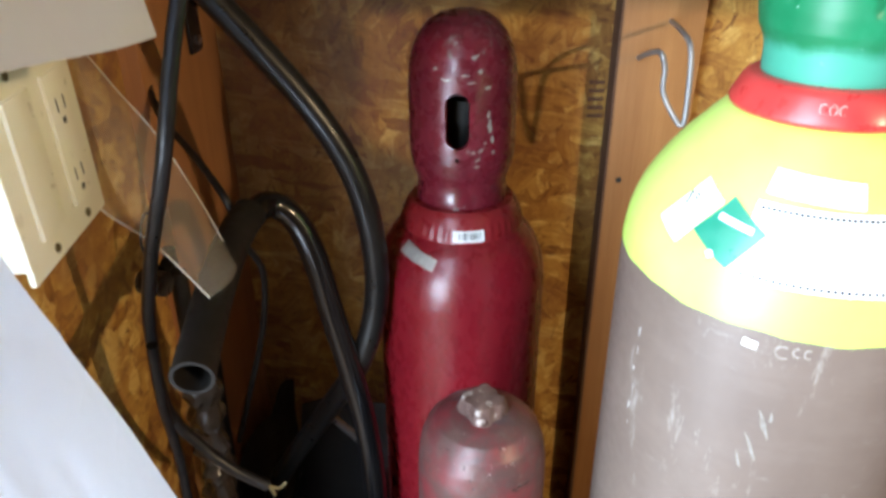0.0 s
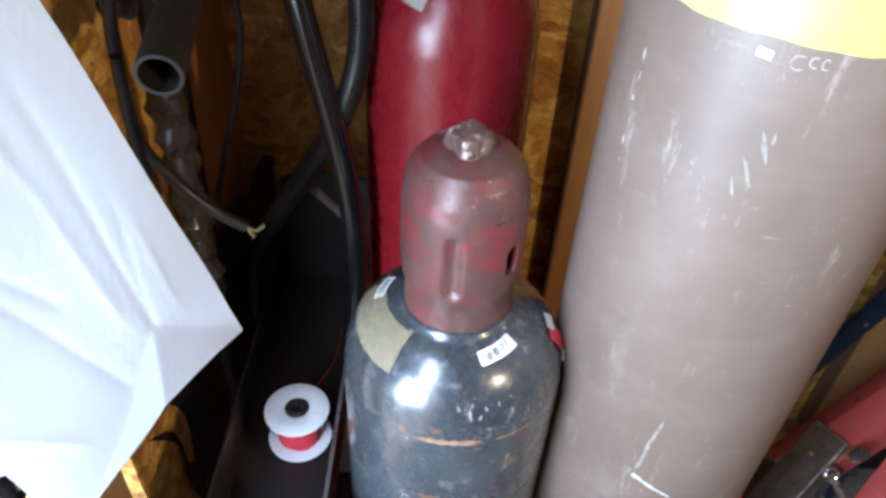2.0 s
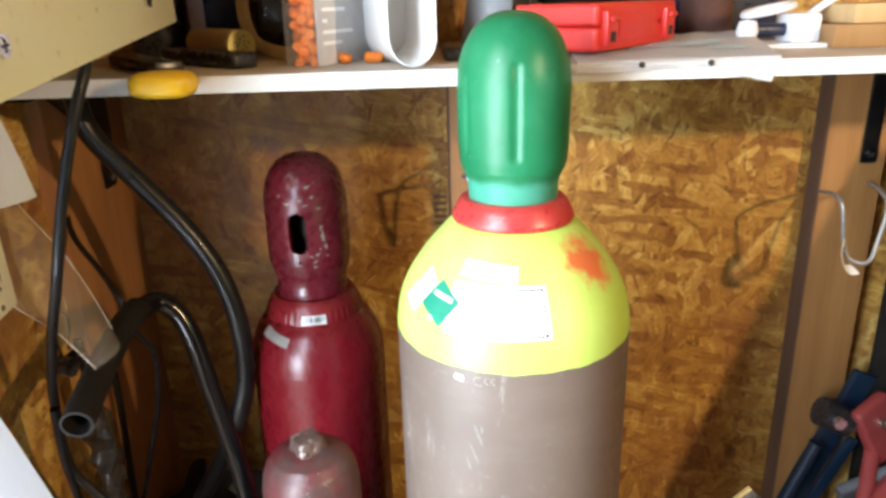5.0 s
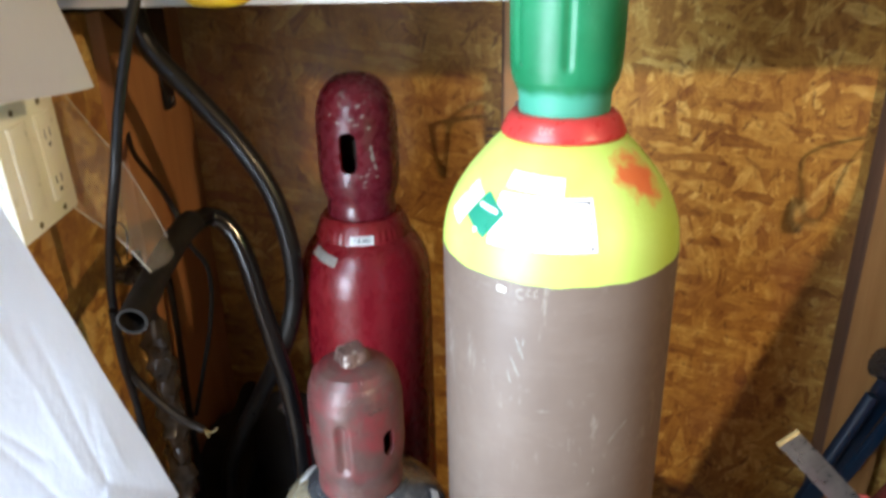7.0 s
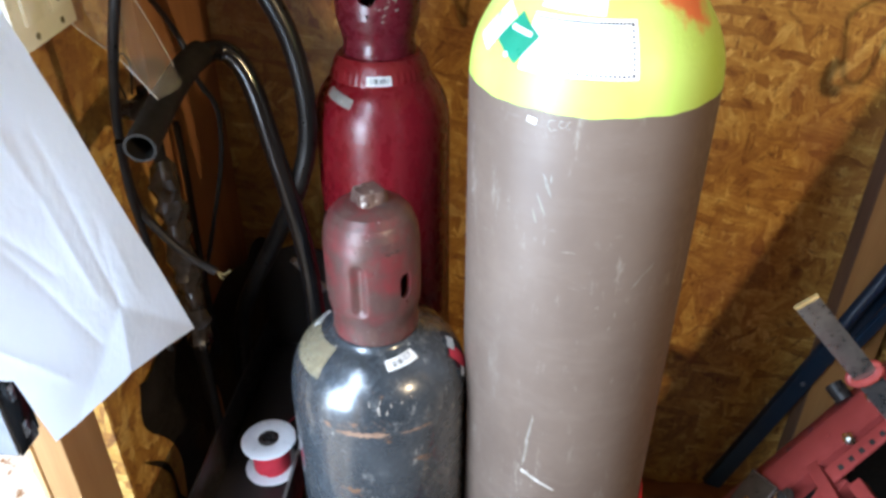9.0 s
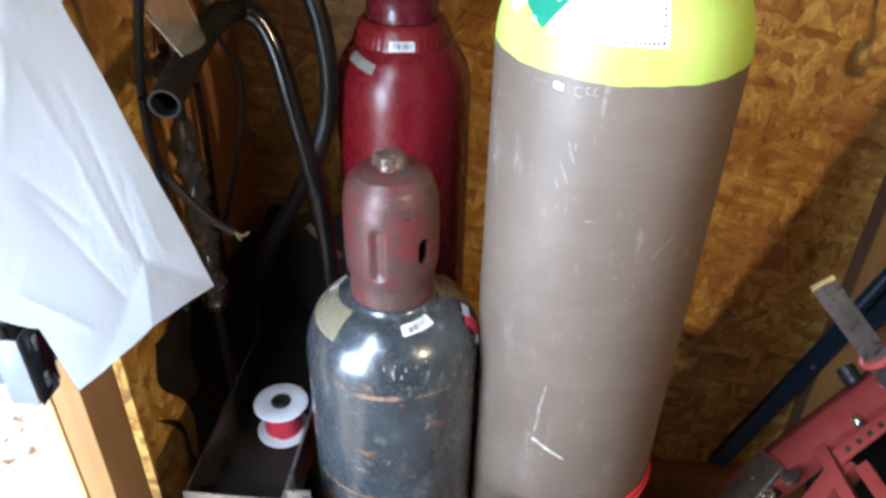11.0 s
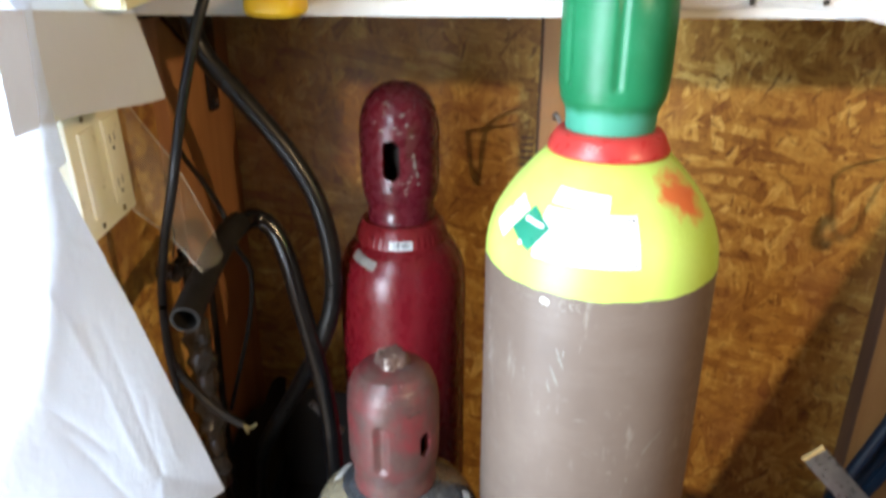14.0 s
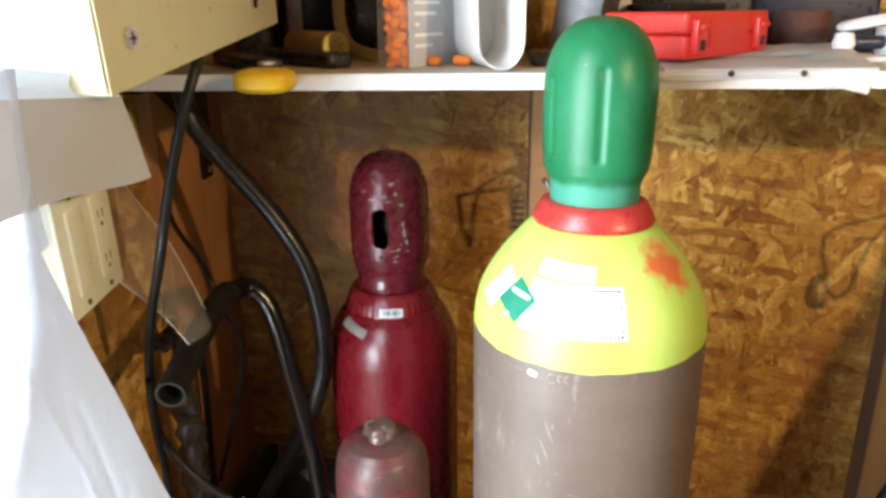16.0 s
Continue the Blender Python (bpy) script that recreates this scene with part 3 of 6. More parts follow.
def barcode(axis, profile, angle, z, w, h, turn, parent):
    label = part("barcode_label", wrap(axis, profile, angle, z, w, h, turn), LABEL, parent, "small white barcode sticker")
    rng = random.Random(round(angle * 7 + z * 100))
    mid = radius_at(profile, z)
    rows, u = [], -w * 0.30
    while u < w * 0.38:
        bw = rng.choice((0.0006, 0.0009, 0.0014))
        ca, sa = math.cos(radians(turn)), math.sin(radians(turn))
        rows.append((angle + math.degrees(u * ca / mid), z + u * sa + 0.0006, bw, h * 0.55, turn))
        u += bw + rng.choice((0.0007, 0.0012, 0.0018))
    part("barcode_bars", stickers(axis, profile, rows, 0.0011), INK, label)
    return label


# ---- the room ----
WALL = -0.075      # face of the strand board on the back wall
structure("floor", box((-0.52, -3.3, -0.10), (3.3, 0.02, 0.0)), CONCRETE)
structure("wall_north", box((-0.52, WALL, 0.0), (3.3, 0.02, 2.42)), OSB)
bm = box((-0.512, -0.595, 0.0), (-0.50, WALL, 2.42))
box((-0.445, -0.6002, 0.0), (-0.431, -0.3155, 2.05), bm=bm)
box((-0.472, -0.606, 0.0), (-0.408, -0.6005, 2.05), bm=bm)
box((-0.56, -3.3, 0.0), (-0.50, -1.80, 2.42), bm=bm)
box((-0.53, -1.80, 2.05), (-0.41, -0.60, 2.42), bm=bm)
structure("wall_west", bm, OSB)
structure("wall_east", box((3.3, -3.3, 0.0), (3.36, 0.02, 2.42)), DULL_WALL)
structure("wall_south", box((-0.56, -3.36, 0.0), (3.36, -3.3, 2.42)), DULL_WALL)
structure("ceiling", box((-0.56, -3.36, 2.42), (3.36, 0.02, 2.48)), DULL_WALL)
bm = bmesh.new()
R = 400.0
quad = [bm.verts.new(p) for p in ((-R, -R, -0.14), (R, -R, -0.14), (R, R, -0.14), (-R, R, -0.14))]
bm.faces.new(quad)
structure("ground", bm, GROUND)

# studs on the back wall: planed face, rough side coloured dark for its shade
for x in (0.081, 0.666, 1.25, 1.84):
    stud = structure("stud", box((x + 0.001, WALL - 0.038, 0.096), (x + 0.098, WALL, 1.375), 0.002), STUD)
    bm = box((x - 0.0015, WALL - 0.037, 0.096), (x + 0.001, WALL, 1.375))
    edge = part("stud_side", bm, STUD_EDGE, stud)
# grade stamp printed on the board beside the first stud
bm = bmesh.new()
for k in range(5):
    box((0.056, WALL - 0.0012, 1.118 + k * 0.011), (0.076, WALL - 0.0004, 1.123 + k * 0.011), bm=bm)
tagged(part("grade_stamp", bm, STAMP, bpy.data.objects["stud"]), "dark printed grade stamp")
bm = rod((0.098, WALL - 0.0375, 1.046), (0.098, WALL - 0.0395, 1.046), 0.004, 10)
part("nail_hole", bm, DARK, bpy.data.objects["stud"])
# corner board and door jamb on the left wall
structure("corner_board", box((-0.50, -0.315, 0.0), (-0.412, WALL, 2.42), 0.003), AGED_BOARD)
structure("door_jamb", box((-0.412, -0.722, 0.0), (-0.380, -0.661, 2.05), 0.003), PALE_WOOD)
structure("jamb_edge", box((-0.4185, -0.724, 0.0), (-0.4125, -0.690, 2.05), 0.001), PLANK_WOOD)
structure("bottom_plate", box((-0.41, WALL - 0.040, 0.0), (2.6, WALL - 0.001, 0.095), 0.002), AGED_BOARD)
structure("jamb_south", box((-0.50, -1.86, 0.0), (-0.41, -1.80, 2.05), 0.003), PALE_WOOD)
structure("wall_cleat", box((-0.3795, -0.82, 0.355), (-0.331, -0.573, 0.42), 0.003), PALE_WOOD)

# ---- the shelf ----
SHELF_Y, SHELF_Z = -0.439, 1.397
shelf = tagged(new("shelf"), "white laminate wall shelf with dusty top and stored clutter", "shelf")
part("shelf_board", box((-0.50, SHELF_Y + 0.004, SHELF_Z - 0.0160), (2.6, WALL, SHELF_Z), 0.001), SHELF_TOP, shelf)
part("front_edge", box((-0.50, SHELF_Y, SHELF_Z - 0.0168), (2.6, SHELF_Y + 0.004, SHELF_Z + 0.0005), 0.0008), SHELF_WHITE, shelf, "white edge band")


def shelf_bracket(x, y):
    ob = thing("shelf_bracket", (x, y, 1.22), "black painted steel shelf bracket screwed to the timber", "bracket", "shelf brackets")
    side = 1 if x < 0 else -1
    bm = box((x, y - 0.019, 1.222), (x + 0.005 * side, y + 0.019, 1.379), 0.004)
    leg = part("leg", bm, BLACK_STEEL, ob)
    part("arm", box((x, y - 0.25, 1.3735), (x + 0.035 * side, y + 0.02, 1.379), 0.001), BLACK_STEEL, ob)
    bm = bmesh.new()
    tri = ((y + 0.012, 1.27), (y - 0.16, 1.374), (y + 0.012, 1.374))
    front = [bm.verts.new((x + 0.010 * side, a, b)) for a, b in tri]
    back = [bm.verts.new((x + 0.004 * side, a, b)) for a, b in tri]
    bm.faces.new(front), bm.faces.new(back)
    for k in range(3):
        bm.faces.new((front[k], front[(k + 1) % 3], back[(k + 1) % 3], back[k]))
    part("gusset", bm, BLACK_STEEL, ob)
    part("screw", rod((x + 0.004 * side, y, 1.236), (x + 0.0075 * side, y, 1.236), 0.005, 12), ZINC, leg, "bright screw head")


shelf_bracket(-0.4115, -0.165)
ob = thing("shelf_bracket", (0.735, -0.115, 1.2), "black painted steel shelf bracket screwed to the timber", "bracket", "shelf brackets")
leg = part("leg", box((0.722, -0.1185, 1.205), (0.748, -0.1132, 1.379), 0.003), BLACK_STEEL, ob)
part("arm", box((0.722, -0.40, 1.372), (0.748, -0.1132, 1.379), 0.001), BLACK_STEEL, ob)
part("screw", rod((0.735, -0.1185, 1.22), (0.735, -0.1215, 1.22), 0.005, 12), ZINC, leg, "bright screw head")

# ---- gas cylinders ----
# large brown cylinder with yellow shoulder and green cap
A = (0.12, -0.535)
neck = [(0.115, 1.156), (0.1148, 1.168), (0.1125, 1.186), (0.107, 1.203), (0.0985, 1.219), (0.087, 1.236), (0.074, 1.251), (0.063, 1.263), (0.057, 1.268), (0.04, 1.270)]
neck = [tuple(p) for p in rounded(neck, 2)]
body = [(0.0, 0.0), (0.098, 0.0), (0.109, 0.006), (0.115, 0.020), (0.115, 0.60), (0.115, 1.157)]
collar = [(0.055, 1.266), (0.0585, 1.2695), (0.0572, 1.274), (0.0505, 1.287), (0.046, 1.289), (0.03, 1.289)]
cap = [(0.041, 1.286), (0.0422, 1.290), (0.0425, 1.303), (0.0440, 1.309), (0.0485, 1.318), (0.0503, 1.328), (0.0512, 1.345)] + [(0.0516 * math.cos(radians(q)) ** 0.80, 1.392 + 0.0633 * math.sin(radians(q))) for q in range(0, 86, 5)] + [(0.0, 1.4553)]
big = thing("gas_cylinder", (*A, 0.0), "tall brown gas cylinder with yellow shoulder and green cap, strapped upright", "gas cylinder", "gas cylinders")


def uneven(bm, low, high):
    """Lets the hand-painted line between body and shoulder ride up towards both sides."""
    for v in bm.verts:
        if low <= v.co.z <= high:
            a = math.atan2(v.co.x - A[0], A[1] - v.co.y)
            v.co.z += 0.0025 + 0.0045 * min(1.0, 1 - math.cos(a)) + 0.0006 * math.sin(9 * a) + 0.0004 * math.sin(23 * a + 1)
    return bm


brown_body = part("body", uneven(lathe(*A, dense(body, 0.05), 192), 1.15, 1.2), BROWN, big, "scuffed brown paint")
part("shoulder", uneven(lathe(*A, neck, 192), 1.15, 1.1595), YELLOW, big, "bright yellow shoulder with orange-red blotch")
ring = part("collar", lathe(*A, rounded(collar, 1), 96), COLLAR_RED, big, "red painted neck ring")
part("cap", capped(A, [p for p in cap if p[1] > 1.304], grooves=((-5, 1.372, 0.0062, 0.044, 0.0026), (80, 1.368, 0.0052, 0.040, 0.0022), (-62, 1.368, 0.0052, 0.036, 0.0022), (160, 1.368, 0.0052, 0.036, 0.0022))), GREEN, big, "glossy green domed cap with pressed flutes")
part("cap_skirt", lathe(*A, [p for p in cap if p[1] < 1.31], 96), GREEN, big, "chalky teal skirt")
# white marks on the collar, written by hand
bm = bmesh.new()
for k, a in enumerate((-27, -21.5, -16)):
    pts = []
    for i in range(9):
        q = radians(50 + i * (260 / 8 if k != 1 else 45))
        r = radius_at(collar[2:4], 1.2795) + 0.001
        ang = radians(a) + 0.036 * math.cos(q)
        pts.append((A[0] + r * math.sin(ang), A[1] - r * math.cos(ang), 1.2795 + 0.0030 * math.sin(q)))
    tube(pts, 0.0004, 5, 2, bm=bm)
part("chalk_mark", bm, FAINT, ring, "white hand-drawn marks")
# labels
main = part("label", wrap(A, neck, -15.5, 1.2105, 0.092, 0.047, 0, 0.0005, nx=24, ny=10), LABEL, big, "white rectangular contents label with dotted border")
rows = []
for i in range(26):
    for zz in (1.2105 + 0.0180, 1.2105 - 0.0180):
        rows.append((-15.5 + math.degrees((-0.042 + 0.084 * i / 25) / 0.104), zz, 0.0021, 0.0021, 0))
for i in range(10):
    rows.append((-15.5 + math.degrees(0.0425 / 0.104), 1.1935 + 0.034 * i / 9, 0.0021, 0.0021, 0))
part("dotted_border", stickers(A, neck, rows, 0.0009), INK, main)
dia = part("hazard_diamond", wrap(A, neck, -46.5, 1.2110, 0.031, 0.031, 58, 0.0011, nx=12, ny=12), GREEN_INK, big, "green diamond hazard label")
part("diamond_mark", stickers(A, neck, [(-45.0, 1.2170, 0.022, 0.0042, -10), (-49.5, 1.1975, 0.004, 0.004, 40)], 0.0016), LABEL, dia)
side = part("label", wrap(A, neck, -63, 1.2145, 0.022, 0.040, -28, 0.0008, nx=8, ny=12), LABEL, big, "white tilted side label")
part("print", stickers(A, neck, [(-66 + 3 * i, 1.224 - 0.002 * j, 0.0035, 0.0012, -28) for i in range(2) for j in range(4)], 0.0012), INK, side)
# no paper here: bright reflection high on the shoulder, laid on as white
part("label", wrap(A, neck, -22, 1.2405, 0.050, 0.016, -4, 0.0005, nx=14, ny=4), LABEL, big, "white patch painted as the shoulder's upper highlight")
# scratches and pale patches on the body
rows = [(-31.6, 1.1510, 0.0085, 0.005, -8)]
part("paint_patch", stickers(A, body, rows, 0.0006), CHALK, brown_body, "white paint patch")
rows = [(-70 + 0.5 * math.sin(k * 2.6), 1.120 - k * 0.016, 0.0026 - 0.0014 * (k % 2), 0.011 - 0.003 * (k % 3), -6 + 5 * (k % 2)) for k in range(6)]
rows += [(-22.5 + 2.0 * k, 0.7435 - 0.0022 * k, 0.0095, 0.0075 - 0.0006 * k, -26) for k in range(9)]
marks("scratch", A, body, rows, 0.0005, FAINT, brown_body, "pale scratch")
rows = [(-21.2, 0.808, 0.0036, 0.056, -7), (-22.2, 0.782, 0.0044, 0.046, -4), (-22.8, 0.764, 0.0030, 0.030, -9), (-20.6, 0.815, 0.0016, 0.034, -12)]
rows += [(-22.8, 1.096, 0.0030, 0.024, 20), (-25.2, 1.078, 0.0026, 0.026, 24), (-27.4, 1.064, 0.0020, 0.018, 16), (-21.0, 1.102, 0.0022, 0.009, 5), (-10.6, 1.033, 0.015, 0.0014, 2)]
rows += [(23.5, 1.001, 0.0022, 0.024, -38), (28.5, 1.011, 0.0018, 0.020, -42), (14, 0.965, 0.0018, 0.008, 5), (12, 0.95, 0.002, 0.006, -10), (5, 0.975, 0.006, 0.0012, 8)]
marks("scuff", A, body, rows, 0.0006, SCUFF, brown_body, "faint rubbed scuff")
bm = bmesh.new()
for k, (a0, zc, w) in enumerate(((-22.4, 1.1500, 0.036), (-18.6, 1.1515, 0.034), (-15.6, 1.1515, 0.030))):
    pts = []
    for i in range(9):
        q = radians(60 + i * (250 / 8))
        ang = radians(a0) + w * math.cos(q) * (1.0 if k < 1 else 0.6)
        pts.append((A[0] + 0.1153 * math.sin(ang), A[1] - 0.1153 * math.cos(ang), zc + 0.0042 * math.sin(q) * (1 if k == 0 else 0.7)))
    tube(pts, 0.00026, 5, 2, bm=bm)
part("chalk_mark", bm, FAINT, brown_body, "white hand-drawn marks")

# maroon cylinder at the wall
B = (-0.109, -0.327)
body = [(0.0, 0.0), (0.075, 0.0), (0.082, 0.006), (0.0862, 0.018), (0.0862, 0.6), (0.0862, 1.030), (0.0850, 1.045), (0.0805, 1.062), (0.0725, 1.078), (0.064, 1.088), (0.0615, 1.091)]
mprof = dense(body[:6], 0.06) + [Vector(p) for p in rounded(body[5:], 2)]
nprof = [(0.0615, 1.088), (0.0612, 1.094), (0.0585, 1.104), (0.0545, 1.113), (0.0505, 1.118), (0.035, 1.119)]
cap = [(0.0440, 1.117), (0.0445, 1.124), (0.0432, 1.134), (0.0440, 1.141), (0.0480, 1.152), (0.0502, 1.164), (0.0508, 1.180), (0.0508, 1.232), (0.0496, 1.247), (0.0462, 1.262), (0.0405, 1.275), (0.0320, 1.285), (0.0215, 1.2915), (0.010, 1.2945), (0.0, 1.295)]
red = thing("gas_cylinder", (*B, 0.0), "slim maroon gas cylinder with scuffed slotted cap, standing at the wall", "gas cylinder", "gas cylinders")
mbody = part("body", lathe(*B, mprof, 80), MAROON, red, "glossy maroon paint")


def knurl(a, z, r):
    return r + (0.0005 * math.sin(a * 44) if 1.093 < z < 1.106 else 0.0)


part("neck_ring", lathe(*B, dense(nprof, 0.003), 220, shape=knurl), RED_NECK, red, "bright red stamped neck ring")
part("cap", capped(B, cap, slot=((-6, 1.206, 0.0112, 0.0255), (-6, 1.170, 0.0024, 0.0024), (174, 1.206, 0.0112, 0.0255))), MAROON_CAP, red, "scuffed maroon cap with slots")
part("valve", lathe(*B, [(0.014, 1.115), (0.014, 1.15), (0.010, 1.152), (0.010, 1.19), (0.016, 1.192), (0.016, 1.215), (0.006, 1.217), (0.006, 1.235), (0.0, 1.236)], 24), DARK, red, "dark valve inside the cap")
prof = [(p[0], p[1]) for p in mprof]
barcode(B, [(0.066, 1.088), (0.0615, 1.092), (0.0605, 1.098), (0.0585, 1.104)], 6, 1.0985, 0.030, 0.0115, 0, red)
plate = part("stamped_plate", wrap(B, prof, -36, 1.0775, 0.042, 0.0130, -14, 0.0010, nx=10, ny=3), PLATE, red, "grey stamped data plate")
part("print", stickers(B, prof, [(-46 + 5 * k, 1.0810 - 0.0019 * k, 0.0024, 0.0055, -14) for k in range(5)], 0.0013), FAINT, plate)
rows = [(28, 1.20, 0.006, 0.017, 8), (31, 1.188, 0.005, 0.009, 20), (20, 1.180, 0.010, 0.0035, 25), (16, 1.171, 0.009, 0.003, 25), (23, 1.186, 0.004, 0.003, 40), (14, 1.164, 0.006, 0.003, 10), (8, 1.241, 0.012, 0.002, 3), (17, 1.25, 0.006, 0.004, 30), (12, 1.262, 0.009, 0.004, 20), (25, 1.236, 0.007, 0.003, 10), (26, 1.212, 0.004, 0.008, 5), (-18, 1.243, 0.010, 0.0025, 0), (-30, 1.252, 0.006, 0.003, 12), (2, 1.247, 0.008, 0.002, 5), (33, 1.176, 0.006, 0.004, 30), (10, 1.178, 0.005, 0.003, 20)]
marks("paint_chip", B, cap, rows, 0.0004, PLATE, bpy.data.objects["cap.001"], "pale bare-metal chip")

# short black cylinder in front
C = (-0.094, -0.551)
body = [(0.0, 0.0), (0.088, 0.0), (0.097, 0.006), (0.1034, 0.020), (0.1034, 0.5), (0.1034, 0.785), (0.1030, 0.800), (0.1005, 0.818), (0.0945, 0.836), (0.084, 0.851), (0.071, 0.862), (0.060, 0.868), (0.052, 0.872), (0.0495, 0.877), (0.030, 0.878)]
bprof = dense(body[:6], 0.06) + [Vector(p) for p in rounded(body[5:], 2)]
cap = [(0.0470, 0.872), (0.0478, 0.880), (0.0466, 0.894), (0.0475, 0.902), (0.0502, 0.914), (0.0513, 0.930), (0.0513, 0.970), (0.0508, 0.988), (0.0488, 1.003), (0.0445, 1.0150), (0.0370, 1.0235), (0.0265, 1.0285), (0.0165, 1.0305)]
black = thing("gas_cylinder", (*C, 0.0), "short worn black gas cylinder with rusty red cap, chained upright", "gas cylinder", "gas cylinders")
bbody = part("body", lathe(*C, bprof, 88), BLACK, black, "scuffed glossy black paint with rust rings")


bcap = part("cap", capped(C, cap, slot=((49, 0.948, 0.0072, 0.0150), (51, 0.927, 0.0020, 0.0020), (-130, 0.948, 0.0072, 0.0150)), grooves=((-9, 0.948, 0.0095, 0.0330, 0.0046), (112, 0.948, 0.0095, 0.0330, 0.0046))), RUSTY, black, "rusty red domed cap with pressed flute")
nub = [(0.0195, 1.0275), (0.0178, 1.0310), (0.0164, 1.0385), (0.0146, 1.0425), (0.008, 1.0435), (0.0, 1.0430)]
part("cap_boss", lathe(*C, nub, 48, shape=lambda a, z, r: r * (1 + 0.10 * math.cos(4 * a + 0.6) + 0.05 * math.sin(3 * a + z * 300)) + 0.0010 * math.sin(9 * a + z * 500)), surf("worn_cap_boss", (0.075, 0.045, 0.038), (0.15, 0.095, 0.080), 90, 0.36, 0.1, chips=((0.34, 0.30, 0.27), 110, 0.57, (1, 1, 1)), bump=0.6), black, "worn bare-metal boss")
prof = [(p[0], p[1]) for p in bprof]
barcode(C, prof, 32, 0.8655, 0.036, 0.0135, 8, black)
TAPE = see_through("yellowed_clear_tape", (0.36, 0.31, 0.20), 0.14, 0.45)
part("tape_patch", wrap(C, prof, -76, 0.8555, 0.098, 0.036, 4, 0.0005, nx=24, ny=8), TAPE, black, "yellowed tape patch")
barcode(C, prof, -106, 0.8625, 0.028, 0.012, -6, black)
tag = part("torn_label", wrap(C, prof, 83, 0.838, 0.018, 0.034, 20, 0.0025, nx=6, ny=6), STRAP, black, "torn red and white sticker")
part("label_paper", stickers(C, prof, [(86, 0.853, 0.016, 0.012, 20), (78, 0.825, 0.010, 0.010, 35)], 0.0032), LABEL, tag)
rust = surf("rust_band", (0.15, 0.085, 0.055), (0.25, 0.155, 0.10), 60, 0.7, bump=0.4)
for k, (a0, a1, zz, hh) in enumerate(((-20, 14, 0.8010, 0.0075), (20, 42, 0.800, 0.003), (-60, 16, 0.6345, 0.0070), (-44, 34, 0.547, 0.006))):
    part("rust_ring", ragged_ring(C, prof, a0, a1, zz, hh, 0.0005, k), rust, bbody, "rust-coloured wear ring")
rows = [(2 + 7 * k, 0.836 + 0.0025 * math.sin(k * 2.0), 0.0020, 0.008 - 0.0010 * k, 12 * (-1) ** k) for k in range(5)] + [(8, 0.829, 0.003, 0.012, 5), (13, 0.827, 0.003, 0.010, -20)]
marks("paint_mark", C, prof, rows, 0.0005, PLATE, bbody, "faint worn painted mark")

# ---- welding cart: tray, post, tube handles ----
cart = thing("cylinder_cart", (-0.28, -0.45, 0.0), "black steel cylinder cart with open tray and bent tube handles", "cart")
tray = part("tray", box((-0.342, -0.655, 0.548), (-0.218, -0.20, 0.551)), TRAY_BLACK, cart, "black open-topped tray")
part("tray_side", box((-0.342, -0.655, 0.551), (-0.3395, -0.20, 0.620), 0.0004), TRAY_BLACK, tray)
part("tray_side", box((-0.2205, -0.655, 0.551), (-0.218, -0.20, 0.620), 0.0004), TRAY_BLACK, tray)
part("tray_front", box((-0.344, -0.6575, 0.545), (-0.2185, -0.655, 0.6215), 0.001), STEEL, tray, "bare steel front lip")
part("tray_rim", box((-0.2208, -0.655, 0.6195), (-0.2165, -0.20, 0.6225), 0.0008), STEEL, tray, "worn bare rim")
bm = bmesh.new()
shape = ((-0.352, 0.551), (-0.205, 0.551), (-0.203, 0.742), (-0.285, 0.757), (-0.328, 0.742))
f0 = [bm.verts.new((x, -0.200, z)) for x, z in shape]
f1 = [bm.verts.new((x, -0.197, z)) for x, z in shape]
bm.faces.new(f0), bm.faces.new(f1)
for k in range(5):
    bm.faces.new((f0[k], f0[(k + 1) % 5], f1[(k + 1) % 5], f1[k]))
part("back_panel", bm, TRAY_BLACK, cart, "black upright plate behind the tray")
bm = box((-0.2115, -0.664, 0.0), (-0.1815, -0.660, 0.648), 0.0008)
box((-0.2115, -0.664, 0.0), (-0.2085, -0.635, 0.648), 0.0006, bm=bm)
post = part("post", bm, STEEL, cart, "bare steel angle post")
part("bolt", tube([(-0.196, -0.664, 0.530), (-0.196, -0.669, 0.530)], 0.0075, 8, 0), ZINC, post, "zinc bolt head")
part("bolt", tube([(-0.191, -0.6642, 0.628), (-0.191, -0.6648, 0.628)], 0.0036, 10, 0), DARK, post)
part("gusset", box((-0.200, -0.655, 0.40), (-0.150, -0.651, 0.52), 0.001, m=Matrix.Translation((-0.17, -0.65, 0.47)) @ Matrix.Rotation(radians(-38), 4, "Y") @ Matrix.Translation((0.17, 0.65, -0.47))), STEEL, cart)
part("leg", box((-0.352, -0.21, 0.0), (-0.330, -0.188, 0.551), 0.001), BLACK_STEEL, cart)
part("base_plate", box((-0.36, -0.66, 0.001), (-0.205, -0.19, 0.006), 0.001), BLACK_STEEL, cart)
part("handle_tube", tube([(-0.338, -0.388, 1.3795), (-0.326, -0.39, 1.334), (-0.281, -0.39, 1.277), (-0.238, -0.39, 1.221), (-0.207, -0.39, 1.163), (-0.192, -0.39, 1.095), (-0.193, -0.39, 1.025), (-0.214, -0.392, 0.955), (-0.262, -0.36, 0.861), (-0.316, -0.33, 0.762), (-0.350, -0.305, 0.680), (-0.362, -0.30, 0.58)], 0.0119, 18, 8), SATIN_BLACK, cart, "glossy black bent tube")
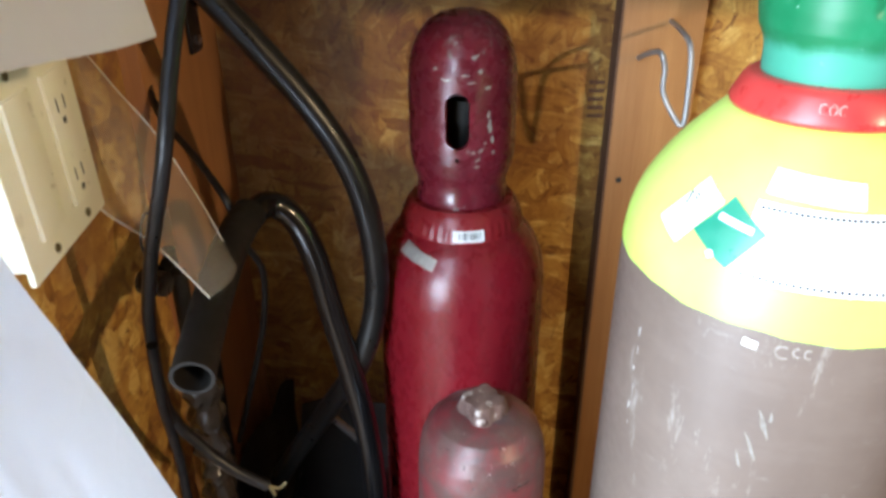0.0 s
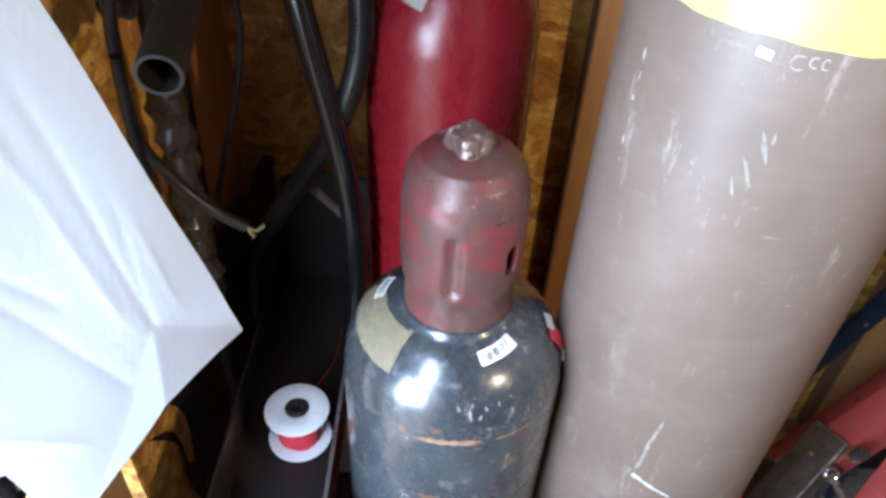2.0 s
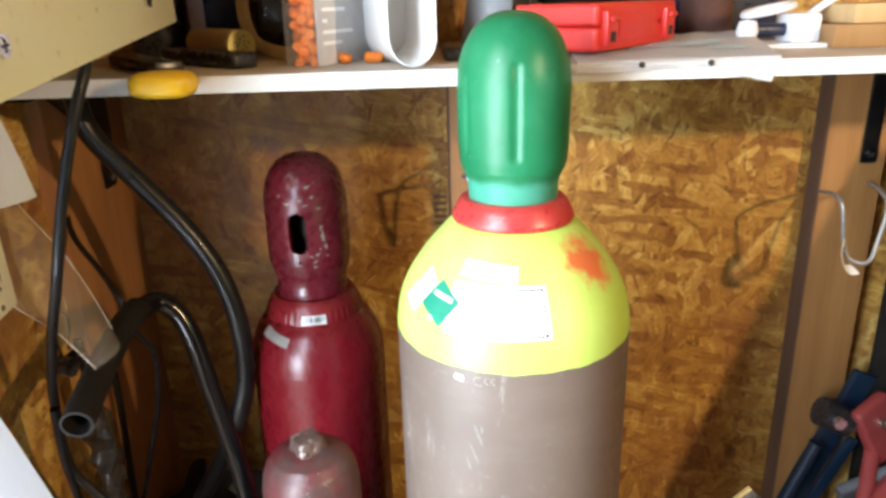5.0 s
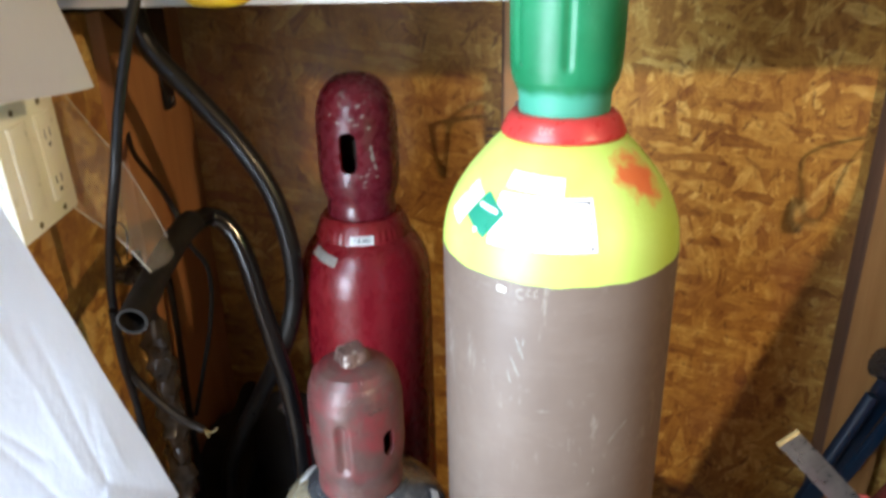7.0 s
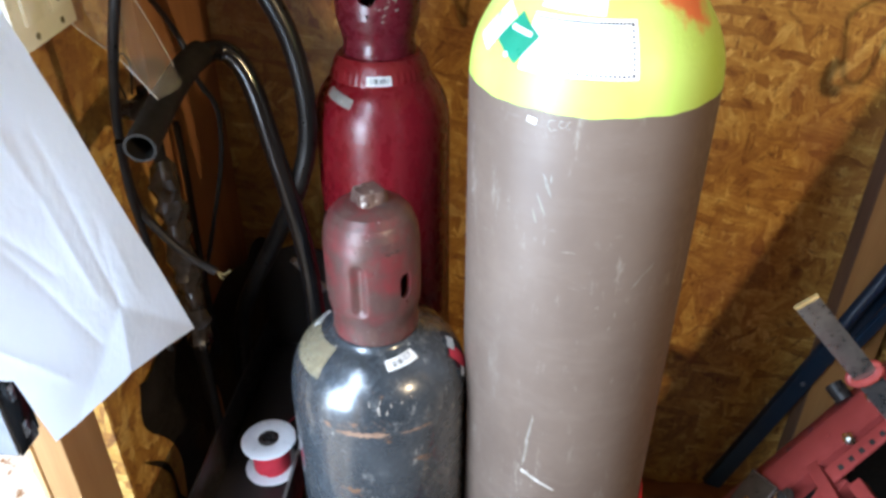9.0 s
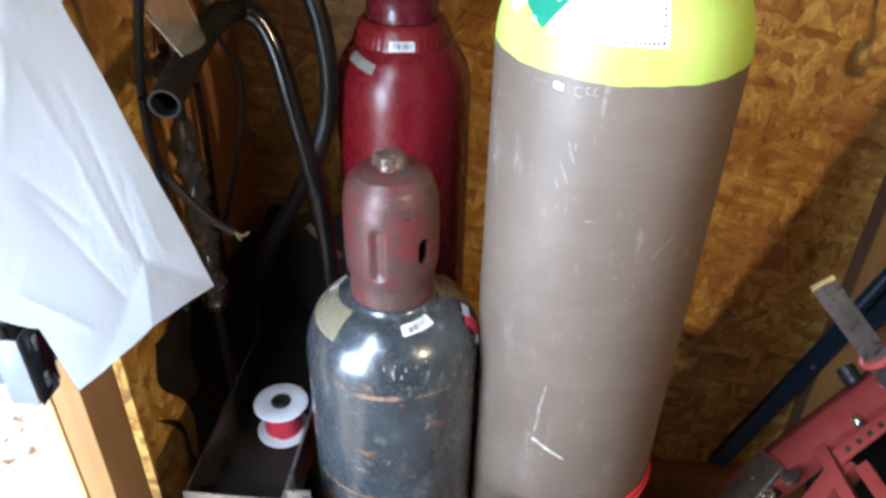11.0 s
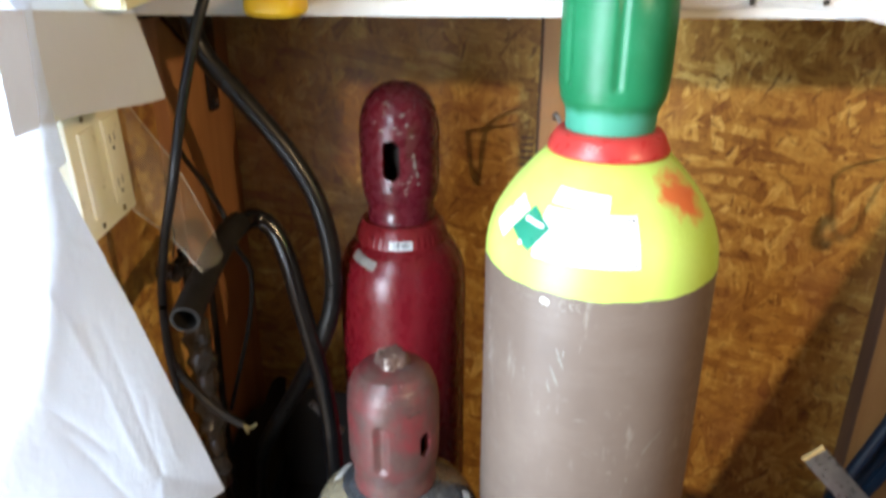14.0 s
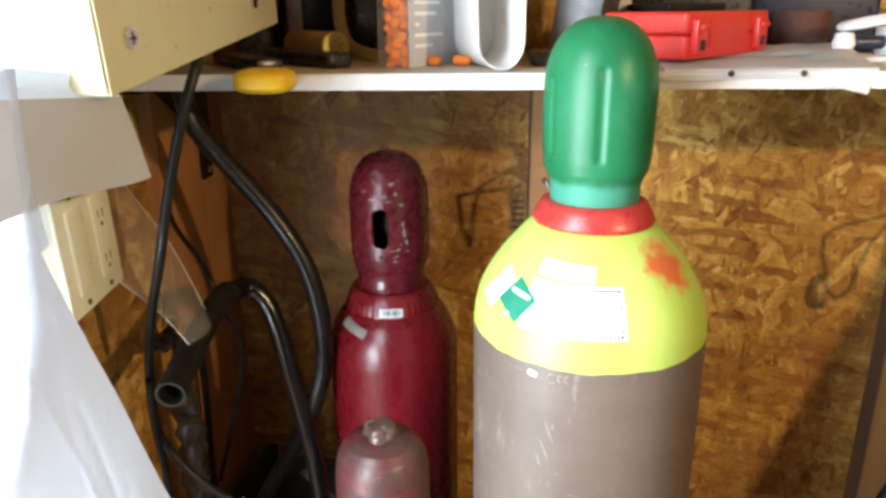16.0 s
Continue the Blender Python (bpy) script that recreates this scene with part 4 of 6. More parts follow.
bm = tube([(-0.287, -0.617, 1.110), (-0.292, -0.57, 1.117), (-0.296, -0.52, 1.126), (-0.298, -0.46, 1.135), (-0.294, -0.425, 1.140)], 0.0148, 20, 8, hollow=0.0122)
part("grip_tube", bm, BLACK_MATT, cart, "dusty black open-ended tube")
bm = tube([(-0.297, -0.455, 1.1355), (-0.287, -0.402, 1.137), (-0.266, -0.392, 1.123), (-0.249, -0.395, 1.086), (-0.235, -0.40, 1.023), (-0.220, -0.405, 0.956), (-0.209, -0.407, 0.891), (-0.203, -0.407, 0.811), (-0.204, -0.405, 0.70), (-0.2155, -0.40, 0.625)], 0.0125, 18, 8)
part("handle_tube", bm, BLACK_STEEL, cart, "glossy black bent tube")
part("brace_rod", rod((-0.275, -0.25, 0.762), (-0.226, -0.25, 0.706), 0.0055, 12), STEEL, cart, "bright steel rod")

# spool of red wire in the tray
S = (-0.271, -0.481)
spool = thing("wire_spool", (*S, 0.551), "white plastic spool of red wire standing in the tray", "spool")


def spool_disc(z):
    return lathe(*S, [(0.0108, z), (0.037, z), (0.0385, z + 0.0008), (0.0385, z + 0.0024), (0.037, z + 0.0032), (0.0125, z + 0.0032), (0.0108, z + 0.002), (0.0108, z)], 56)


part("flange", spool_disc(0.6028), WHITE_PLASTIC, spool, "white round flange")
part("flange", spool_disc(0.5512), WHITE_PLASTIC, spool, "white round flange")
part("core", lathe(*S, [(0.0105, 0.5545), (0.0118, 0.556), (0.0118, 0.603), (0.0118, 0.6062), (0.0142, 0.6064), (0.0142, 0.6078), (0.0120, 0.6092), (0.0075, 0.6100), (0.0062, 0.6094), (0.0050, 0.604), (0.0, 0.603)], 32), BLACK_PLASTIC, spool, "glossy black hub cap")
wire = [(S[0] + 0.0245 * math.sin(k * 0.42), S[1] - 0.0245 * math.cos(k * 0.42), 0.5565 + 0.0445 * k / 340) for k in range(340)]
part("wire_winding", tube(wire, 0.0021, 6, 0), STRAP, spool, "red insulated wire")
part("wire_tail", tube([(S[0], S[1] + 0.025, 0.595), (S[0] + 0.016, S[1] + 0.05, 0.590), (S[0] + 0.028, S[1] + 0.09, 0.580), (S[0] + 0.032, S[1] + 0.13, 0.568), (S[0] + 0.028, S[1] + 0.18, 0.5535)], 0.0013, 6, 8), surf("dull_red_wire", (0.22, 0.012, 0.02), (0.3, 0.02, 0.03), 40, 0.5), spool, "loose red wire end")

# ---- strap, hook and chain ----
strap = thing("ratchet_strap", (0.115, -0.655, 0.62), "red webbing strap with silver buckle tied round the cylinders", "strap")
pts = []
for k in range(25):
    a = radians(-24 + 228 * k / 24)
    pts.append((A[0] + 0.1168 * math.sin(a), A[1] - 0.1168 * math.cos(a), 0.6335 - 0.010 * k / 24))
part("webbing", tube(pts, 0.0075, 10, 3, flat=0.0011), STRAP, strap)
pts = [(A[0] + 0.1192 * math.sin(radians(d)), A[1] - 0.1192 * math.cos(radians(d)), 0.6265 - 0.0001 * d) for d in range(-20, 150, 12)]
part("webbing", tube(pts, 0.0045, 10, 3, flat=0.0010), STRAP, strap)
for dz, zz in ((0.0, 0.0), (-0.010, 0.001)):
    part("webbing", tube([(-0.058, -0.666, 0.640 + dz * 0.8), (-0.03, -0.668, 0.6395 + dz), (0.0, -0.670, 0.637 + dz), (0.022, -0.667, 0.634 + dz * 0.6)], 0.0062, 10, 5, flat=0.0012 + zz), STRAP, strap)
bm = box((0.010, -0.6725, 0.612), (0.074, -0.6705, 0.645), 0.003)
box((0.010, -0.6705, 0.643), (0.074, -0.658, 0.645), 0.0008, bm=bm)
box((0.010, -0.6705, 0.612), (0.074, -0.660, 0.614), 0.0008, bm=bm)
buckle = part("buckle", bm, ZINC, strap, "bright cam buckle")
for x, z, r in ((0.055, 0.631, 0.0055), (0.021, 0.634, 0.0035), (0.0205, 0.620, 0.0030)):
    part("rivet", tube([(x, -0.6725, z), (x, -0.6745, z)], r, 12, 0), LABEL if r > 0.005 else DARK, buckle)
part("strap_tail", tube([(0.070, -0.669, 0.640), (0.083, -0.672, 0.632), (0.098, -0.676, 0.606), (0.103, -0.674, 0.585), (0.092, -0.668, 0.545), (0.078, -0.664, 0.49), (0.070, -0.662, 0.43)], 0.0085, 10, 6, flat=0.0012), STRAP, strap, "loose red strap end")
bm = tube([(-0.128, -0.668, 0.634), (-0.108, -0.672, 0.640), (-0.088, -0.672, 0.634), (-0.070, -0.671, 0.640), (-0.058, -0.669, 0.645), (-0.050, -0.669, 0.636), (-0.060, -0.669, 0.628), (-0.082, -0.672, 0.624), (-0.104, -0.672, 0.624), (-0.122, -0.669, 0.628)], 0.0034, 10, 8)
part("hook", bm, BLACK_STEEL, strap, "black vinyl-coated S hook")
chain = thing("chain", (-0.06, -0.668, 0.55), "bright steel safety chain with snap link sagging across the cylinder", "chain")
part("snap_link", tube([(-0.190, -0.669, 0.628), (-0.172, -0.671, 0.634), (-0.150, -0.672, 0.637), (-0.134, -0.671, 0.632), (-0.134, -0.671, 0.622), (-0.150, -0.672, 0.617), (-0.172, -0.671, 0.620), (-0.189, -0.669, 0.6265)], 0.0021, 8, 6), ZINC, chain, "bright wire snap link")
sag = spline([(-0.140, -0.671, 0.616), (-0.124, -0.670, 0.592), (-0.098, -0.668, 0.571), (-0.056, -0.667, 0.553), (-0.028, -0.667, 0.561), (-0.008, -0.667, 0.585), (0.006, -0.667, 0.616)], 30)
run = [sag[0]]
for p in sag:
    if (p - run[-1]).length >= 0.0148:
        run.append(p)
ring = [(0.0095 * math.cos(math.tau * k / 14) + (0.0028 if math.cos(math.tau * k / 14) > 0 else -0.0028), 0.0052 * math.sin(math.tau * k / 14), 0) for k in range(15)]
link_bm = tube(ring, 0.0019, 7, 0, close=False)
bmesh.ops.remove_doubles(link_bm, verts=link_bm.verts[:], dist=0.0002)
link = mesh_of("link", link_bm, CHAIN_ZINC)
for k, (a, b) in enumerate(zip(run, run[1:])):
    ob = new("link", link)
    d = (b - a).normalized()
    turn = d.to_track_quat("X", "Z").to_matrix().to_4x4() @ Matrix.Rotation(radians(35 + 90 * (k % 2)), 4, "X")
    ob.parent = chain
    ob.matrix_parent_inverse = Matrix.Translation(chain.location).inverted()
    ob.matrix_basis = Matrix.Translation((a + b) / 2) @ turn


# ---- hanging sheet, left of the cylinders ----
def crease(y, z, a, b, width):
    """1 on the line from a to b in the sheet's own y and z, falling off to either side."""
    a, b, p = Vector(a), Vector(b), Vector((y, z))
    t = max(0.0, min(1.0, (p - a).dot(b - a) / (b - a).length_squared))
    return math.exp(-((p - a.lerp(b, t)).length / width))


def folded_corner(y, z):
    """How far a place lies inside the folded lower corner."""
    inside = []
    for (ay, az), (by, bz) in (((-0.677, 0.9575), (-0.745, 1.030)), ((-0.745, 1.030), (-0.807, 0.955))):
        dy, dz = by - ay, bz - az
        inside.append(((y - ay) * dz - (z - az) * dy) / math.hypot(dy, dz))
    return max(0.0, min(-v for v in inside))


CREASES = (((-0.745, 1.030), (-0.772, 1.190), 0.006, 0.0035), ((-0.760, 1.050), (-0.800, 1.240), 0.008, -0.004), ((-0.745, 1.030), (-0.745, 1.110), 0.005, 0.0025),
           ((-0.790, 1.090), (-0.850, 1.200), 0.007, 0.004), ((-0.725, 1.030), (-0.735, 1.090), 0.005, -0.002), ((-0.770, 1.010), (-0.815, 1.120), 0.006, 0.003),
           ((-0.760, 1.240), (-0.830, 1.300), 0.010, 0.004), ((-0.800, 1.000), (-0.840, 1.060), 0.006, -0.003), ((-0.780, 1.130), (-0.785, 1.330), 0.010, 0.003))


def sheet_x(y):
    return -0.242 + 0.396 * (y + 0.679)


sheet = thing("plastic_sheet", (-0.30, -0.80, 0.957), "loose white translucent plastic sheeting hanging beside the doorway", "sheeting")
bm = bmesh.new()
grid = []
NU, NV = 110, 130


def fold_line(z):
    """Where the sheet turns away to the doorway: y of the fold at height z."""
    if z > 1.30:
        return -0.782 + 0.006 * min(1.0, (z - 1.30) / 0.08)
    return -0.782 - 0.26 * (1.30 - z) + 0.006 * math.sin((1.30 - z) * 22)


for j in range(NV + 1):
    z = 0.957 + (1.430 - 0.957) * j / NV
    if z < 1.313:
        right = -0.679 - 0.099 * (z - 0.957) / 0.356
    else:
        right = -0.770 - 0.004 * math.sin((z - 1.313) / 0.117 * math.pi)
    left = -0.823 - 0.014 * (z - 0.957) / 0.075 - 0.16 * max(0.0, (z - 1.03) / 0.4) ** 0.8
    turn = max(0.0, min(1.0, (z - 1.10) / 0.14))
    turn = turn * turn * (3 - 2 * turn)
    row = []
    x, y0 = sheet_x(right), right
    last = right
    for i in range(NU + 1):
        u = i / NU
        y = right + (left - right) * u
        wave = 0.003 * math.sin(26 * y + 9 * z) * u + 0.0016 * abs(math.sin(21 * (y - 0.7 * z))) ** 3 + 0.0012 * math.sin(58 * (y + 0.35 * z)) * (0.3 + u) + 0.006 * noise.noise(Vector((y * 9, z * 5, 0.3))) * (0.25 + u)
        wave += sum(0.4 * h * crease(y, z, a, b, 0.5 * w) for a, b, w, h in CREASES)
        curl = 0.018 * max(0.0, (z - 1.22) / 0.2) * (1 - u) ** 2 * (1 - turn) - 0.22 * folded_corner(y, z)
        step = last - y
        last = y
        bend = turn * max(0.0, min(1.0, (fold_line(z) - y) / 0.018)) * radians(86)
        way = math.atan2(-1.0, -0.396) - bend
        x, y0 = x + step * 1.0755 * math.cos(way), y0 + step * 1.0755 * math.sin(way)
        row.append(bm.verts.new((x + wave * 0.8 + curl, y0, z - 0.10 * u * max(0.0, (z - 1.30) / 0.13) * (1 - turn))))
    grid.append(row)
for j in range(NV):
    for i in range(NU):
        bm.faces.new((grid[j][i], grid[j][i + 1], grid[j + 1][i + 1], grid[j + 1][i]))
part("drape", bm, SHEET, sheet, "creased white sheet")
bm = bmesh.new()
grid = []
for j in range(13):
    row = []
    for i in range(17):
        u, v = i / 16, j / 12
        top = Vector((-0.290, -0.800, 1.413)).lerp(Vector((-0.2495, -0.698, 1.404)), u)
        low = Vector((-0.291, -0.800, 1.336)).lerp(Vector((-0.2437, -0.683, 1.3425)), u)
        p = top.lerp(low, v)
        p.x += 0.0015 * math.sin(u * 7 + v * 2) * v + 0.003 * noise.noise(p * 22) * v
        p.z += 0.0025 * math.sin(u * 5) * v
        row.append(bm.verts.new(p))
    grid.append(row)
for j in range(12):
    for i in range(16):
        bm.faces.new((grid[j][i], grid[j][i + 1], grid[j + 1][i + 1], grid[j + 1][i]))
# shade of this fold comes from the grey material
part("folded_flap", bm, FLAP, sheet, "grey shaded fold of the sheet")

bm = bmesh.new()
grid = []
for j in range(7):
    row = []
    for i in range(17):
        u, v = i / 16, j / 6
        p = Vector((-0.292, -0.803, 1.412)).lerp(Vector((-0.2490, -0.6975, 1.4035)), u).lerp(Vector((-0.285, -0.795, 1.4345)).lerp(Vector((-0.256, -0.708, 1.4185)), u), v)
        p.x -= 0.004 * math.sin(v * math.pi) + 0.002 * noise.noise(p * 30)
        row.append(bm.verts.new(p))
    grid.append(row)
for j in range(6):
    for i in range(16):
        bm.faces.new((grid[j][i], grid[j][i + 1], grid[j + 1][i + 1], grid[j + 1][i]))
part("top_fold", bm, SHEET, sheet, "bright upper fold of the sheet")

# clear vinyl strip behind the cables
strip = bmesh.new()
left_line = spline([(-0.402, -0.520, 1.292), (-0.385, -0.520, 1.250), (-0.365, -0.543, 1.205), (-0.325, -0.548, 1.172), (-0.290, -0.556, 1.134)], 8)
right_line = spline([(-0.402, -0.445, 1.292), (-0.372, -0.455, 1.255), (-0.345, -0.463, 1.222), (-0.315, -0.478, 1.175), (-0.294, -0.492, 1.138)], 8)
grid = []
for k, (a, b) in enumerate(zip(left_line, right_line)):
    grid.append([strip.verts.new(a.lerp(b, i / 8) + Vector((0.012 * math.sin(math.pi * i / 8), 0, 0))) for i in range(9)])
for a, b in zip(grid, grid[1:]):
    for i in range(8):
        strip.faces.new((a[i], a[i + 1], b[i + 1], b[i]))
vinyl = thing("vinyl_strip", (-0.35, -0.50, 1.134), "curled clear vinyl strip hanging on the side wall", "plastic strip")
part("film", strip, CLEAR, vinyl)
for line in (left_line, right_line):
    part("rolled_edge", tube(line, 0.0007, 6, 0), CLEAR_EDGE, vinyl, "thicker milky edge")

# ---- cream metal cabinet on the left wall, outlet, latch ----
cabinet = thing("metal_cabinet", (-0.37, -0.50, 1.40), "cream painted sheet-metal cabinet fixed high on the wall", "cabinet")
tilt = Matrix.Translation((-0.24, -0.728, 1.407)) @ Matrix.Rotation(radians(5.6), 4, "X")
part("body", box((-0.26, 0.0, 0.0), (0.0, 0.42, 0.34), 0.0012, m=tilt), CREAM, cabinet)
part("front_flange", box((-0.258, -0.0025, 0.002), (-0.002, 0.0, 0.338), 0.001, m=tilt), CREAM, cabinet)
for v, w in ((0.038, 0.034), (0.33, 0.034)):
    bm = bmesh.new()
    tube([tilt @ Vector((0.0, v, w)), tilt @ Vector((0.0022, v, w)), tilt @ Vector((0.0035, v, w))], 0.0082, 18, 0, bm=bm)
    screw = part("screw", bm, ZINC, cabinet, "zinc cross-head screw")
    bm = box((0.0033, v - 0.0045, w - 0.0008), (0.0041, v + 0.0045, w + 0.0008), m=tilt)
    box((0.0033, v - 0.0008, w - 0.0045), (0.0041, v + 0.0008, w + 0.0045), bm=bm, m=tilt)
    part("screw_slot", bm, DARK, screw)

outlet = thing("wall_outlet", (-0.42, -0.615, 1.20), "ivory double-gang outlet plate with switch on a wall box", "outlet")
tip = Matrix.Translation((-0.343, -0.612, 1.262)) @ Matrix.Rotation(radians(3), 4, "Z") @ Matrix.Rotation(radians(3), 4, "X")
part("wall_box", box((-0.160, -0.048, -0.050), (-0.004, 0.044, 0.055), 0.003, m=tip), PLASTIC_CREAM, outlet)
plate = part("cover_plate", box((-0.004, -0.052, -0.056), (0.0, 0.048, 0.060), 0.0015, m=tip), PLASTIC_CREAM, outlet)
part("receptacle", box((0.0, 0.008, -0.037), (0.0022, 0.036, 0.041), 0.001, m=tip), PLASTIC_CREAM, outlet, "ivory decorator receptacle")
part("switch", box((0.0, -0.036, -0.037), (0.0028, -0.008, 0.041), 0.0012, m=tip), PLASTIC_CREAM, outlet, "ivory rocker switch")
for w in (0.022, -0.02):
    for v in (0.017, 0.026):
        part("slot", box((0.0021, v - 0.0007, w - 0.004), (0.0024, v + 0.0007, w + 0.004), m=tip), DARK, outlet)
    part("slot", box((0.0021, 0.0195, w - 0.0115), (0.0024, 0.0235, w - 0.0080), m=tip), DARK, outlet)
for v, w in ((0.022, 0.051), (0.022, -0.048), (-0.022, 0.051), (-0.022, -0.048)):
    part("screw", tube([tip @ Vector((0.0, v, w)), tip @ Vector((0.0009, v, w))], 0.0028, 10, 0), BRASS, plate)

latch = thing("gate_latch", (-0.385, -0.758, 0.87), "black steel gate latch bolted to the door jamb", "latch")
cheek = part("cheek", box((-0.3695, -0.784, 0.894), (-0.367, -0.757, 0.971), 0.0012), BLACK_STEEL, latch, "black slotted side plate")
for z in (0.954, 0.913):
    part("slot_hole", box((-0.3672, -0.773, z - 0.008), (-0.3662, -0.766, z + 0.008), 0.0004), ZINC, cheek, "bright elongated hole")
GREY_STEEL = surf("grey_coated_steel", (0.10, 0.115, 0.13), (0.16, 0.175, 0.19), 20, 0.4)
part("face_plate", box((-0.3945, -0.7865, 0.897), (-0.3685, -0.784, 0.969), 0.001), GREY_STEEL, latch, "grey steel face plate")
part("catch", box((-0.430, -0.7865, 0.918), (-0.3950, -0.784, 0.962), 0.001), GREY_STEEL, latch, "grey steel catch")
part("back_plate", box((-0.432, -0.757, 0.900), (-0.3665, -0.7545, 0.971), 0.001), BLACK_STEEL, latch)
part("mount", box((-0.410, -0.754, 0.900), (-0.382, -0.7235, 0.965), 0.002), BLACK_STEEL, latch)
part("pivot_bolt", tube([(-0.405, -0.7865, 0.950), (-0.405, -0.791, 0.950)], 0.005, 10, 0), ZINC, latch, "zinc bolt head")
part("pivot_bolt", tube([(-0.392, -0.770, 0.955), (-0.392, -0.770, 0.975)], 0.004, 10, 0), ZINC, latch, "zinc bolt head")

# ---- cables and pipes on the left ----
def cable(points, r, name, label, material=None):
    return single(name, tube(points, r, 12, 8), material or CABLE, label, "cable")


cable([(-0.262, -0.515, 1.432), (-0.250, -0.548, 1.419), (-0.262, -0.565, 1.374), (-0.280, -0.575, 1.307), (-0.296, -0.578, 1.241), (-0.329, -0.552, 1.160), (-0.350, -0.532, 1.090), (-0.357, -0.520, 1.005), (-0.337, -0.517, 0.961), (-0.310, -0.517, 0.931), (-0.283, -0.517, 0.913)], 0.0050, "power_cable", "thick black rubber cable looping down from the cabinet")
bm = tube([(-0.284, -0.517, 0.914), (-0.275, -0.515, 0.908), (-0.268, -0.512, 0.912)], 0.0016, 7, 5)
tube([(-0.284, -0.516, 0.914), (-0.277, -0.518, 0.903)], 0.0014, 7, 5, bm=bm)
single("bare_wire", bm, BRASS, "stripped copper wire ends of the black cable", "wire")
cable([(-0.441, -0.24, 1.379), (-0.439, -0.25, 1.30), (-0.430, -0.265, 1.239), (-0.397, -0.33, 1.202), (-0.345, -0.39, 1.176), (-0.312, -0.425, 1.150), (-0.312, -0.40, 1.10), (-0.303, -0.38, 1.056), (-0.314, -0.37, 0.984), (-0.343, -0.36, 0.888), (-0.363, -0.36, 0.822)], 0.0034, "thin_cable", "thin black cable hanging in front of the corner board")
cable([(-0.385, -0.395, 1.090), (-0.384, -0.392, 1.04), (-0.386, -0.392, 0.95), (-0.386, -0.395, 0.80), (-0.384, -0.40, 0.60)], 0.0062, "dark_pipe", "dark narrow pipe standing against the side wall", BLACK_MATT)
cable([(-0.395, -0.300, 1.01), (-0.393, -0.305, 0.93), (-0.395, -0.31, 0.80), (-0.395, -0.315, 0.62)], 0.0052, "black_cable", "straight black cable hanging down the side wall")
cable([(-0.345, -0.545, 1.085), (-0.352, -0.535, 1.02), (-0.366, -0.50, 0.92), (-0.37, -0.50, 0.78)], 0.0045, "black_cable", "second black cable bundled beside the loop")
valve = thing("pipe_valve", (-0.40, -0.43, 1.05), "small black valve knob with wire loop on the wall pipe", "valve")
part("knob", tube([(-0.395, -0.436, 1.078), (-0.372, -0.442, 1.078)], 0.0115, 16, 0), BLACK_PLASTIC, valve)
part("stem", tube([(-0.385, -0.42, 1.078), (-0.385, -0.395, 1.078)], 0.006, 12, 0), BLACK_MATT, valve)
part("wire_loop", tube([(-0.39, -0.425, 1.085), (-0.392, -0.430, 1.115), (-0.390, -0.415, 1.135), (-0.388, -0.402, 1.118), (-0.39, -0.41, 1.085)], 0.0012, 6, 6), DARK, valve)
wrapm = surf("crinkled_dark_film", (0.018, 0.015, 0.013), (0.05, 0.042, 0.035), 40, 0.10, bump=0.8, fine=120)
rows = [(0.016 + 0.003 * math.sin(k * 1.9), 0.72 + 0.0105 * k) for k in range(27)]
bm = lathe(-0.372, -0.412, [(0.0, 0.72)] + rows + [(0.008, 1.005), (0.0, 1.007)], 28, shape=lambda a, z, r: r * (1 + 0.16 * math.sin(3 * a + z * 70) + 0.09 * math.sin(7 * a - z * 160)))
pipe = thing("wall_pipe", (-0.372, -0.412, 0.0), "dark pipe wrapped in crinkled plastic film behind the cables", "pipe")
part("pipe", rod((-0.372, -0.412, 0.0), (-0.372, -0.412, 1.075), 0.0075, 14), BLACK_MATT, pipe)
part("film_wrap", bm, wrapm, pipe, "crinkled dark plastic film")

# crumpled black sheeting low on the side wall, behind the tray
bm = bmesh.new()
grid = []
for j in range(41):
    v = j / 40
    row = []
    for i in range(31):
        u = i / 30
        near = -0.515 - 0.035 * math.sin(v * 7.0 + 0.6) - 0.012 * math.sin(v * 23.0)
        y = near + (-0.10 - near) * u
        top = 0.70 + 0.018 * math.sin(u * 9.0) + 0.010 * math.sin(u * 27.0 + 1.0)
        fold = 0.012 * math.sin(u * 21 + v * 4) + 0.010 * noise.noise(Vector((u * 6, v * 9, 4.1)))
        row.append(bm.verts.new((-0.362 - 0.02 * v * (1 - u) + fold * (0.4 + 0.6 * (1 - v)) - (0.05 if y < -0.33 else 0.05 * (1 - (y + 0.33) / 0.23)), y, 0.004 + (top - 0.004) * v)))
    grid.append(row)
for j in range(40):
    for i in range(30):
        bm.faces.new((grid[j][i], grid[j][i + 1], grid[j + 1][i + 1], grid[j + 1][i]))
single("black_sheeting", bm, BLACK_MATT, "crumpled black sheeting slumped against the side wall behind the cart", "sheeting")

# ---- wire hooks on the studs ----
def wire_hook(points, label):
    ob = thing("wire_hook", points[0], label, "hook", "wire hooks")
    part("wire", tube(points, 0.0030, 10, 8), DULL_ZINC, ob)
    return ob


